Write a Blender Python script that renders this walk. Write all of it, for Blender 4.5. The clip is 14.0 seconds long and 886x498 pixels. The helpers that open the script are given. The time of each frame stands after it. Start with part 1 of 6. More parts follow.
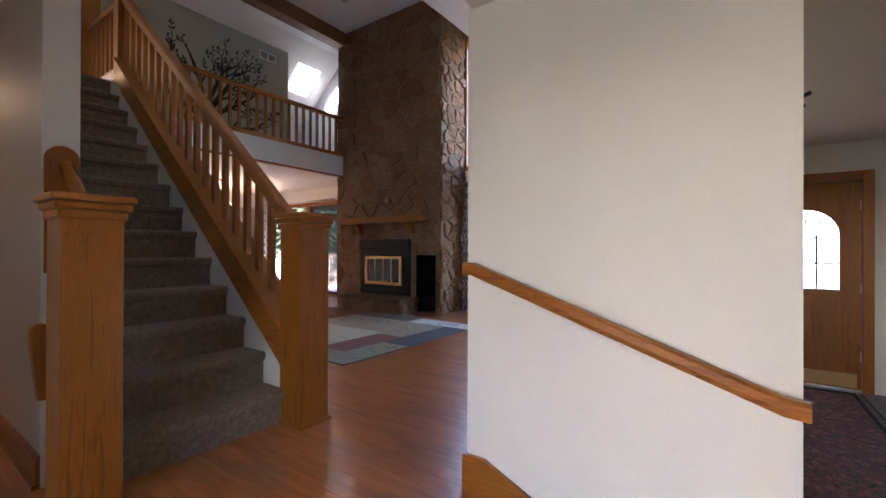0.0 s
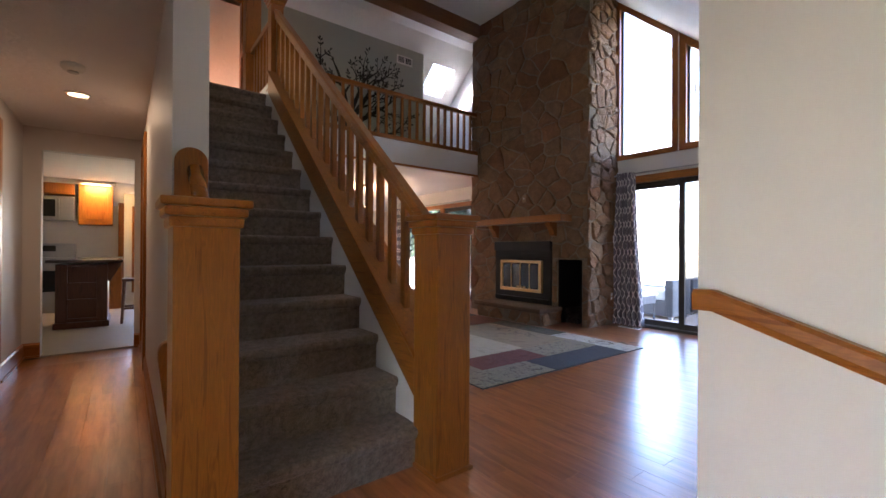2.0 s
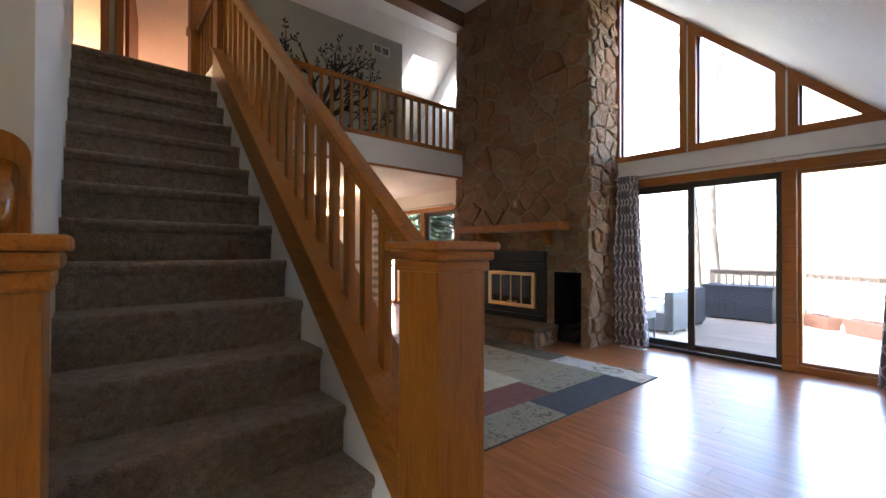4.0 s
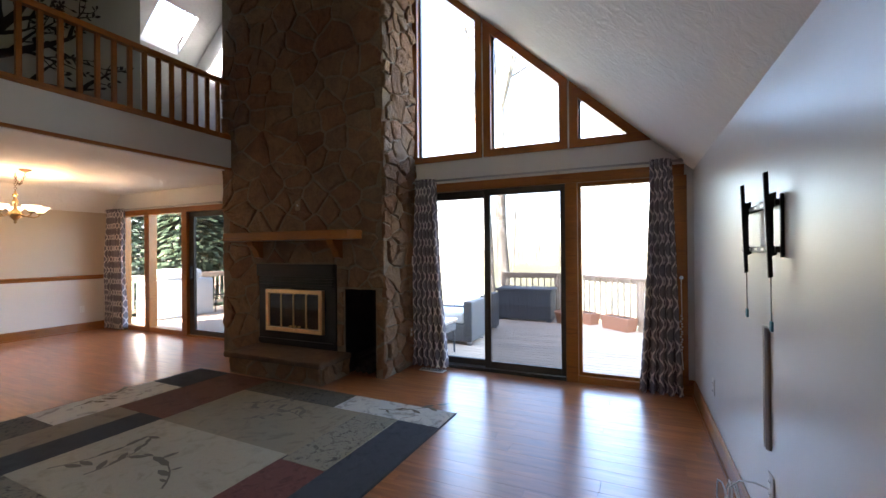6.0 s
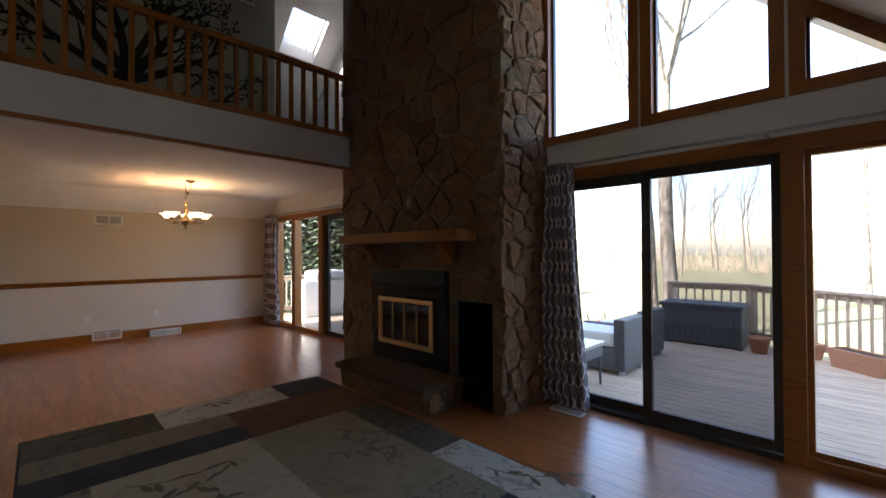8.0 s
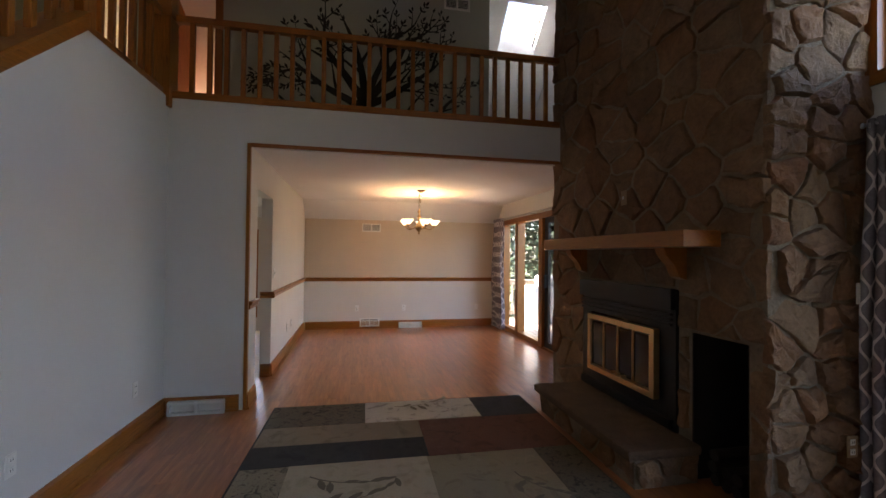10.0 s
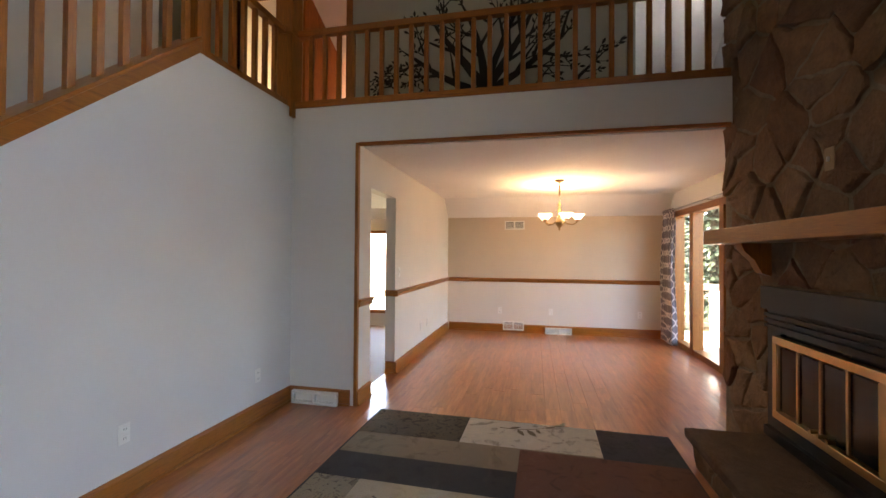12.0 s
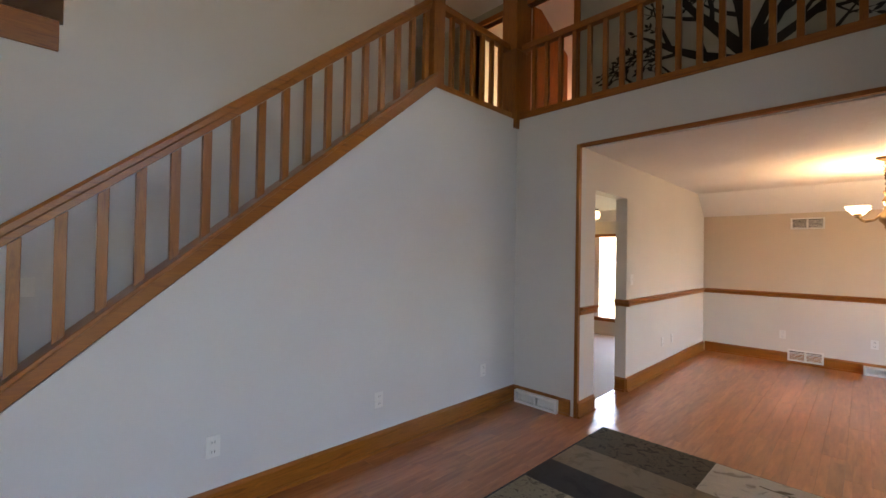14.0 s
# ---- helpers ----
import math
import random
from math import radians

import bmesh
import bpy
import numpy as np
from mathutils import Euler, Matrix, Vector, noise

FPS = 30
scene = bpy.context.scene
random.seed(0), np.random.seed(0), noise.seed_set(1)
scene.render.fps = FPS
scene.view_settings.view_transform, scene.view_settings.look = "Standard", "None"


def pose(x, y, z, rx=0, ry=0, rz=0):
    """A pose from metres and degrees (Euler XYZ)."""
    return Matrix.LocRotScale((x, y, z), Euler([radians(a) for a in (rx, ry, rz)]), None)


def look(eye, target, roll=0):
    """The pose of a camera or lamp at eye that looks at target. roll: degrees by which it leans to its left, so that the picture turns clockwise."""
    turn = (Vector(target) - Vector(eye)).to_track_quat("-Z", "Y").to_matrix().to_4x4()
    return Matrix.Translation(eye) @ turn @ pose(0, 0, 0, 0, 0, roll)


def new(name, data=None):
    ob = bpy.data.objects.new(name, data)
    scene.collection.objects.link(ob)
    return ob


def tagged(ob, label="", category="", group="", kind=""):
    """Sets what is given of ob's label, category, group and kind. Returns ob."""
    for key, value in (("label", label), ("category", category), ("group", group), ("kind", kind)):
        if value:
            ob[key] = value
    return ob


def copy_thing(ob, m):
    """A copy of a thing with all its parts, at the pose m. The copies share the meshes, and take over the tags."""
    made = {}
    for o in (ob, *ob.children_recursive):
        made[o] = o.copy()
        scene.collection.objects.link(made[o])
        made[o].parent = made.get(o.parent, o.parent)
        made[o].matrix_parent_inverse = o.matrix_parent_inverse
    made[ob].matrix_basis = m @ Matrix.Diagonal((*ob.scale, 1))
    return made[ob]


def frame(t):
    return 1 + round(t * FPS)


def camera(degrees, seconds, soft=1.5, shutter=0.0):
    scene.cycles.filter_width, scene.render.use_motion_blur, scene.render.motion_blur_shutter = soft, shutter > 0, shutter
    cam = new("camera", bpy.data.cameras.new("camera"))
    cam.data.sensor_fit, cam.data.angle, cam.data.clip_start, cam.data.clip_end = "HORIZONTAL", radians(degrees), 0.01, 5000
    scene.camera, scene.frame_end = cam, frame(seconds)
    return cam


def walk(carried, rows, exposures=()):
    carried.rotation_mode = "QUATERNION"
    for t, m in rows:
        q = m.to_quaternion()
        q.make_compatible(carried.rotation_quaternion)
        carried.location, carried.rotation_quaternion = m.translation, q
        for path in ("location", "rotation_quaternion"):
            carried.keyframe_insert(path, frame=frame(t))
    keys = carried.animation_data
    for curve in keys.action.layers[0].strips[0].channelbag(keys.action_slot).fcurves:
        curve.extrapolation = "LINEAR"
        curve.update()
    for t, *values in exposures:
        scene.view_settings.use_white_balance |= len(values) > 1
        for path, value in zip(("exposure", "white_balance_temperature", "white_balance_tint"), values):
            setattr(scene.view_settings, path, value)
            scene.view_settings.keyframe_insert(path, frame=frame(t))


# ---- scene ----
cam = camera(93.5, 14.0)
PATH = [
    (0, (0.773, -0.436, 1.035), (-0.373, 1.203, 1.041), 0.2),
    (0.5, (0.703, -0.33, 1.045), (-0.533, 1.242, 1.052), 0.2),
    (1, (0.597, -0.198, 1.056), (-0.751, 1.279, 1.063), 0.2),
    (1.5, (0.471, -0.125, 1.068), (-0.995, 1.236, 1.076), 0.2),
    (2, (0.293, -0.102, 1.079), (-1.297, 1.111, 1.085), 0.3),
    (2.2, (0.225, -0.098, 1.086), (-1.423, 1.036, 1.091), 0.3),
    (4.3, (-0.381, 0.4, 1.253), (-1.823, 1.786, 1.266), 0.1),
    (4.5, (-0.417, 0.498, 1.28), (-1.783, 1.959, 1.293), 0.1),
    (5, (-0.497, 0.746, 1.357), (-1.576, 2.43, 1.371), -0.3),
    (5.5, (-0.579, 1.032, 1.366), (-1.508, 2.804, 1.376), -0.6),
    (6, (-0.677, 1.266, 1.372), (-1.508, 3.085, 1.379), -0.5),
    (6.5, (-0.772, 1.512, 1.361), (-1.672, 3.298, 1.375), -0.5),
    (7, (-0.841, 1.738, 1.36), (-1.87, 3.453, 1.38), -0.4),
    (7.5, (-0.895, 1.973, 1.398), (-2.14, 3.538, 1.416), -0.4),
    (8, (-0.969, 2.186, 1.393), (-2.376, 3.607, 1.414), -0.3),
    (8.5, (-1.087, 2.38, 1.377), (-2.704, 3.558, 1.404), 0.0),
    (9, (-1.152, 2.545, 1.399), (-2.899, 3.519, 1.427), 0.2),
    (9.2, (-1.172, 2.61, 1.41), (-2.978, 3.467, 1.44), 0.3),
    (11.3, (-1.568, 3.372, 1.444), (-3.561, 3.205, 1.469), 0.4),
    (11.5, (-1.636, 3.428, 1.437), (-3.622, 3.19, 1.463), 0.3),
    (12, (-1.773, 3.537, 1.416), (-3.726, 3.106, 1.442), 0.4),
    (12.5, (-1.878, 3.635, 1.434), (-3.753, 2.939, 1.459), 0.6),
    (13, (-1.936, 3.712, 1.442), (-3.679, 2.731, 1.467), 0.7),
    (13.5, (-1.936, 3.727, 1.441), (-3.516, 2.501, 1.468), 0.9),
    (14, (-1.902, 3.723, 1.44), (-3.308, 2.302, 1.467), 1.0),
]
EXPOSURES = [(0, 4.4, 5850, 24), (2.2, 4.45, 5950, 23), (4.5, 4.65, 6350, 16), (5, 4.55, 6350, 16), (5.5, 4.32, 6350, 17), (6, 3.85, 6300, 16), (6.5, 3.4, 6300, 16), (7, 3.05, 6400, 17), (7.5, 2.82, 6400, 17), (8.2, 2.76, 6400, 17), (9.2, 2.92, 6500, 18), (11.3, 4.02, 6600, 18), (12, 4.15, 6800, 18), (14, 3.93, 6800, 19)]
walk(cam, [(t, look(eye, target, roll)) for t, eye, target, roll in PATH], EXPOSURES)

# ---- light ----
world = bpy.data.worlds.new("sky")
scene.world = world
world.use_nodes = True
wn = world.node_tree
sky = wn.nodes.new("ShaderNodeTexSky")
sky.sky_type = "NISHITA"
sky.sun_disc = False
sky.dust_density = 1.5
sky.ozone_density = 0.6
sky.sun_elevation = radians(36)
sky.sun_rotation = radians(203)
wn.nodes["Background"].inputs["Strength"].default_value = 0.15
wn.links.new(sky.outputs["Color"], wn.nodes["Background"].inputs["Color"])
sun = new("sun", bpy.data.lights.new("sun", "SUN"))
sun.data.energy, sun.data.angle, sun.data.color = 5.0, radians(0.5), (1.0, 0.95, 0.88)
sun.matrix_world = look((-6, -14, 11.07), (0, 0, 0))


# ---- materials ----
def mat(name, color=(0.8, 0.8, 0.8), rough=0.5, metal=0.0):
    m = bpy.data.materials.new(name)
    m.use_nodes = True
    b = m.node_tree.nodes["Principled BSDF"]
    b.inputs["Base Color"].default_value = (*color, 1)
    b.inputs["Roughness"].default_value = rough
    b.inputs["Metallic"].default_value = metal
    return m


def nd(m, kind, **values):
    n = m.node_tree.nodes.new(kind)
    for k, v in values.items():
        n.inputs[k.replace("_", " ")].default_value = v
    return n


def link(m, a, b):
    m.node_tree.links.new(a, b)


def bsdf(m):
    return m.node_tree.nodes["Principled BSDF"]


def coords(m, scale=(1, 1, 1), turn=(0, 0, 0), kind="Object"):
    tc = m.node_tree.nodes.new("ShaderNodeTexCoord")
    mp = m.node_tree.nodes.new("ShaderNodeMapping")
    mp.inputs["Scale"].default_value = scale
    mp.inputs["Rotation"].default_value = turn
    link(m, tc.outputs[kind], mp.inputs["Vector"])
    return mp.outputs["Vector"]


def ramp(m, fac, stops):
    r = m.node_tree.nodes.new("ShaderNodeValToRGB")
    el = r.color_ramp.elements
    while len(el) < len(stops):
        el.new(0.5)
    for e, (p, c) in zip(el, stops):
        e.position, e.color = p, (*c, 1)
    link(m, fac, r.inputs["Fac"])
    return r.outputs["Color"]


def bump(m, height, strength=0.2, dist=0.01):
    b = nd(m, "ShaderNodeBump", Strength=strength, Distance=dist)
    link(m, height, b.inputs["Height"])
    link(m, b.outputs["Normal"], bsdf(m).inputs["Normal"])


def mix(m, fac, a, b, kind="MIX"):
    n = m.node_tree.nodes.new("ShaderNodeMix")
    n.data_type, n.blend_type = "RGBA", kind
    for s, v in ((n.inputs[0], fac), (n.inputs[6], a), (n.inputs[7], b)):
        if isinstance(v, (int, float)):
            s.default_value = v
        elif isinstance(v, tuple):
            s.default_value = (*v, 1)
        else:
            link(m, v, s)
    return n.outputs[2]


def noise_tex(m, vec, scale, detail=4, rough=0.55, distortion=0.0):
    n = nd(m, "ShaderNodeTexNoise", Scale=scale, Detail=detail, Roughness=rough, Distortion=distortion)
    link(m, vec, n.inputs["Vector"])
    return n.outputs["Fac"]


def paint(name, color, rough=0.55, relief=0.06, scale=90):
    m = mat(name, color, rough)
    v = coords(m)
    big = noise_tex(m, v, 1.3, 3)
    c = tuple(x * 0.94 for x in color)
    link(m, ramp(m, big, [(0.3, c), (0.7, color)]), bsdf(m).inputs["Base Color"])
    bump(m, noise_tex(m, v, scale, 5), relief, 0.004)
    return m


def oak(name, dark, light, axis="x", rough=0.32):
    m = mat(name, light, rough)
    stretch = {"x": (1.2, 16, 16), "y": (16, 1.2, 16), "z": (16, 16, 1.2)}[axis]
    info = m.node_tree.nodes.new("ShaderNodeObjectInfo")
    tc = m.node_tree.nodes.new("ShaderNodeTexCoord")
    add = m.node_tree.nodes.new("ShaderNodeVectorMath")
    sc = nd(m, "ShaderNodeMath")
    sc.operation = "MULTIPLY"
    sc.inputs[1].default_value = 17.0
    link(m, info.outputs["Random"], sc.inputs[0])
    link(m, tc.outputs["Object"], add.inputs[0])
    link(m, sc.outputs[0], add.inputs[1])
    mp = m.node_tree.nodes.new("ShaderNodeMapping")
    mp.inputs["Scale"].default_value = stretch
    link(m, add.outputs[0], mp.inputs["Vector"])
    v = mp.outputs["Vector"]
    grain = noise_tex(m, v, 2.2, 6, 0.6, 1.2)
    fine = noise_tex(m, v, 14, 3, 0.7)
    col = ramp(m, grain, [(0.36, dark), (0.46, light), (0.55, tuple(x * 0.8 for x in light)), (0.62, tuple(x * 1.1 for x in light))])
    col = mix(m, 0.18, col, ramp(m, fine, [(0.3, tuple(x * 0.6 for x in dark)), (0.6, light)]))
    link(m, col, bsdf(m).inputs["Base Color"])
    bump(m, fine, 0.12, 0.002)
    return m


M_WALL = paint("wall_paint_grey", (0.66, 0.65, 0.63))
M_SATIN = paint("satin_wall_paint", (0.68, 0.675, 0.66), 0.30, 0.04)
M_SAGE = paint("wall_paint_sage", (0.44, 0.455, 0.39))
M_WHITE = paint("wall_paint_white", (0.74, 0.735, 0.72))
M_BEIGE = paint("wall_paint_beige", (0.60, 0.50, 0.385))
M_CREAM = paint("wall_paint_cream", (0.68, 0.64, 0.58))
M_PINK = paint("wall_paint_salmon", (0.62, 0.36, 0.26))
M_CEIL = paint("ceiling_texture", (0.86, 0.855, 0.84), 0.8, 0.0, 24)
bump(M_CEIL, noise_tex(M_CEIL, coords(M_CEIL), 11, 5, 0.6, 0.8), 0.35, 0.03)
OAK_D, OAK_L = (0.185, 0.056, 0.006), (0.325, 0.111, 0.012)
M_OAKX = oak("oak_x", OAK_D, OAK_L, "x")
M_OAKY = oak("oak_y", OAK_D, OAK_L, "y")
M_OAKZ = oak("oak_z", OAK_D, OAK_L, "z")
M_OAKMATT = oak("oak_matt", OAK_D, OAK_L, "y", 0.75)
M_BEAM = oak("beam_dark_oak", (0.10, 0.040, 0.013), (0.19, 0.08, 0.025), "y", 0.5)
M_CHERRY = oak("dark_cherry", (0.05, 0.016, 0.008), (0.10, 0.034, 0.015), "z", 0.35)
M_BLACK = mat("black_metal", (0.012, 0.012, 0.013), 0.42, 0.3)
# soot in the firebox, and the painted dark of the firewood niche
M_SOOTSHADE = mat("soot_and_shade_black", (0.006, 0.006, 0.006), 0.8)
M_STEEL = mat("brushed_steel", (0.45, 0.45, 0.46), 0.35, 1.0)
M_CHROME = mat("chrome", (0.7, 0.7, 0.72), 0.15, 1.0)
M_BRASS = mat("brass", (0.62, 0.42, 0.20), 0.28, 1.0)
M_BRONZE = mat("antique_bronze", (0.36, 0.25, 0.13), 0.32, 1.0)
M_DKBRONZE = mat("dark_bronze", (0.10, 0.065, 0.035), 0.38, 0.9)
M_ALMOND = mat("almond_plastic", (0.34, 0.22, 0.12), 0.4)
M_LOG = paint("log_bark", (0.035, 0.025, 0.017), 0.9, 0.5, 60)
M_PLATE = mat("white_plastic", (0.75, 0.74, 0.70), 0.35)
M_DARKFRAME = mat("bronze_frame", (0.035, 0.028, 0.022), 0.4, 0.2)
M_SLOT = mat("dark_slot", (0.02, 0.02, 0.02), 0.7)
M_TILE = paint("kitchen_tile", (0.34, 0.28, 0.21), 0.6, 0.05, 30)
M_COVERSHADE = mat("cover_shade_brown", (0.20, 0.16, 0.15), 0.5)
M_TEAL = mat("teal_plastic", (0.02, 0.16, 0.22), 0.4)


def floor_material():
    m = mat("laminate_floor", (0.38, 0.125, 0.045), 0.3)
    v = coords(m)
    info = m.node_tree.nodes.new("ShaderNodeObjectInfo")
    rnd = nd(m, "ShaderNodeMath")
    rnd.operation = "MULTIPLY"
    rnd.inputs[1].default_value = 23.0
    link(m, info.outputs["Random"], rnd.inputs[0])
    add = m.node_tree.nodes.new("ShaderNodeVectorMath")
    link(m, v, add.inputs[0])
    link(m, rnd.outputs[0], add.inputs[1])
    long = m.node_tree.nodes.new("ShaderNodeMapping")
    long.inputs["Scale"].default_value = (2.4, 20, 1)
    link(m, add.outputs[0], long.inputs["Vector"])
    grain = noise_tex(m, long.outputs["Vector"], 1.5, 4, 0.55, 0.3)
    base = ramp(m, grain, [(0.32, (0.33, 0.104, 0.026)), (0.46, (0.41, 0.140, 0.038)), (0.54, (0.44, 0.152, 0.042)), (0.70, (0.51, 0.188, 0.058))])
    # each board is printed as strips of slightly different tone
    patch = m.node_tree.nodes.new("ShaderNodeMapping")
    patch.inputs["Scale"].default_value = (2.0, 14, 1)
    link(m, add.outputs[0], patch.inputs["Vector"])
    cell = nd(m, "ShaderNodeTexVoronoi", Scale=1.0)
    cell.distance = "CHEBYCHEV"
    link(m, patch.outputs["Vector"], cell.inputs["Vector"])
    sep = m.node_tree.nodes.new("ShaderNodeSeparateXYZ")
    link(m, cell.outputs["Color"], sep.inputs[0])
    tone = ramp(m, sep.outputs["X"], [(0.0, (0.82, 0.80, 0.78)), (0.5, (1.0, 1.0, 1.0)), (1.0, (1.13, 1.15, 1.15))])
    link(m, mix(m, 1.0, base, tone, "MULTIPLY"), bsdf(m).inputs["Base Color"])
    bsdf(m).inputs["Coat Weight"].default_value = 1.0
    bsdf(m).inputs["Coat Roughness"].default_value = 0.24
    bsdf(m).inputs["Coat IOR"].default_value = 1.55
    return m


M_FLOOR = floor_material()


def stone_material(name, tints, mortar=False):
    m = mat(name, tints[0], 0.85)
    v = coords(m)
    info = m.node_tree.nodes.new("ShaderNodeObjectInfo")
    n = len(tints)
    base = ramp(m, info.outputs["Random"], [(i / (n - 1), c) for i, c in enumerate(tints)]) if n > 1 else None
    big = noise_tex(m, v, 7.0, 7, 0.68, 0.6)
    fine = noise_tex(m, v, 45.0, 6, 0.7)
    shade = ramp(m, big, [(0.25, (0.62, 0.60, 0.58)), (0.75, (1.25, 1.2, 1.12))])
    col = mix(m, 1.0, base if base else tints[0], shade, "MULTIPLY")
    col = mix(m, 0.35, col, ramp(m, fine, [(0.35, (0.35, 0.33, 0.3)), (0.65, (1.0, 0.98, 0.95))]), "MULTIPLY")
    link(m, col, bsdf(m).inputs["Base Color"])
    both = mix(m, 0.5, big, fine)
    bump(m, both, 1.0, 0.045)
    return m


M_STONE = stone_material("field_stone", [(0.225, 0.118, 0.060), (0.30, 0.176, 0.096), (0.235, 0.114, 0.056), (0.35, 0.226, 0.134), (0.25, 0.158, 0.092), (0.31, 0.164, 0.082), (0.275, 0.193, 0.127)])
M_MORTAR = stone_material("mortar", [(0.30, 0.238, 0.172)])


def carpet_material(name, a, b, scale=420):
    m = mat(name, a, 0.97)
    v = coords(m)
    fine = noise_tex(m, v, scale, 3, 0.7)
    mid = noise_tex(m, v, 30, 5, 0.65)
    col = mix(m, 0.5, ramp(m, fine, [(0.3, a), (0.7, b)]), ramp(m, mid, [(0.35, a), (0.65, b)]))
    link(m, col, bsdf(m).inputs["Base Color"])
    both = mix(m, 0.5, fine, mid)
    bump(m, both, 1.0, 0.03)
    bsdf(m).inputs["Sheen Weight"].default_value = 0.2
    return m


M_CARPET = carpet_material("stair_carpet", (0.11, 0.08, 0.058), (0.42, 0.33, 0.25), 130)


def rug_material(name, a, b, c, scale=9):
    """A worn woven pile with a faint leaf-like mottling."""
    m = mat(name, a, 0.95)
    v = coords(m)
    mott = noise_tex(m, v, scale, 6, 0.62, 1.4)
    weave = noise_tex(m, v, 300, 2, 0.6)
    col = ramp(m, mott, [(0.36, a), (0.47, b), (0.60, b), (0.68, c)])
    col = mix(m, 0.45, col, ramp(m, weave, [(0.3, (0.45, 0.45, 0.45)), (0.7, (1.0, 1.0, 1.0))]), "MULTIPLY")
    link(m, col, bsdf(m).inputs["Base Color"])
    bump(m, weave, 0.5, 0.006)
    return m


RUGS = {
    "cream": rug_material("rug_cream", (0.41, 0.345, 0.225), (0.51, 0.435, 0.295), (0.46, 0.385, 0.255), 5),
    "olive": rug_material("rug_olive", (0.25, 0.20, 0.12), (0.33, 0.27, 0.165), (0.38, 0.31, 0.195), 5),
    "light": rug_material("rug_light", (0.36, 0.33, 0.27), (0.66, 0.62, 0.52), (0.72, 0.67, 0.56), 7),
    "red": rug_material("rug_red", (0.13, 0.040, 0.028), (0.20, 0.066, 0.045), (0.27, 0.13, 0.09), 16),
    "rust": rug_material("rug_rust", (0.12, 0.048, 0.028), (0.175, 0.074, 0.043), (0.21, 0.10, 0.062), 6),
    "blue": rug_material("rug_blue", (0.042, 0.043, 0.046), (0.062, 0.062, 0.066), (0.082, 0.080, 0.080), 9),
    "dark": rug_material("rug_dark", (0.030, 0.028, 0.026), (0.046, 0.043, 0.040), (0.06, 0.055, 0.05), 6),
    "leaf": rug_material("rug_leaf", (0.040, 0.033, 0.023), (0.135, 0.115, 0.075), (0.046, 0.039, 0.028), 15),
    "fern": rug_material("rug_fern", (0.10, 0.085, 0.06), (0.31, 0.27, 0.18), (0.11, 0.095, 0.066), 15),
    "tan": rug_material("rug_tan", (0.21, 0.165, 0.105), (0.29, 0.235, 0.155), (0.33, 0.27, 0.185), 5),
}
M_RUGDARK = mat("rug_motif_dark", (0.17, 0.14, 0.095), 0.95)


def glass_material(name, tint, gloss):
    m = bpy.data.materials.new(name)
    m.use_nodes = True
    nt = m.node_tree
    nt.nodes.remove(nt.nodes["Principled BSDF"])
    tr = nt.nodes.new("ShaderNodeBsdfTransparent")
    tr.inputs["Color"].default_value = (*tint, 1)
    gl = nt.nodes.new("ShaderNodeBsdfGlossy")
    gl.inputs["Roughness"].default_value = 0.02
    lw = nt.nodes.new("ShaderNodeLayerWeight")
    lw.inputs["Blend"].default_value = 0.5
    pw = nt.nodes.new("ShaderNodeMath")
    pw.operation = "POWER"
    pw.inputs[1].default_value = 4.0
    nt.links.new(lw.outputs["Facing"], pw.inputs[0])
    fr = nt.nodes.new("ShaderNodeMath")
    fr.operation = "MULTIPLY_ADD"
    fr.inputs[1].default_value, fr.inputs[2].default_value = 0.55, gloss
    nt.links.new(pw.outputs[0], fr.inputs[0])
    mx = nt.nodes.new("ShaderNodeMixShader")
    nt.links.new(fr.outputs[0], mx.inputs[0])
    nt.links.new(tr.outputs[0], mx.inputs[1])
    nt.links.new(gl.outputs[0], mx.inputs[2])
    nt.links.new(mx.outputs[0], nt.nodes["Material Output"].inputs["Surface"])
    return m


M_GLASS = glass_material("window_glass", (0.97, 0.98, 0.98), 0.03)
M_SCREEN = glass_material("screened_glass", (0.56, 0.56, 0.57), 0.02)
M_SMOKED = glass_material("smoked_glass", (0.10, 0.09, 0.08), 0.06)


def glow(name, color, strength):
    m = mat(name, color, 0.4)
    bsdf(m).inputs["Emission Color"].default_value = (*color, 1)
    bsdf(m).inputs["Emission Strength"].default_value = strength
    return m


M_SHADE = glow("frosted_shade", (1.0, 0.70, 0.36), 0.45)
M_LAMP = glow("lamp_lens", (1.0, 0.66, 0.30), 0.4)


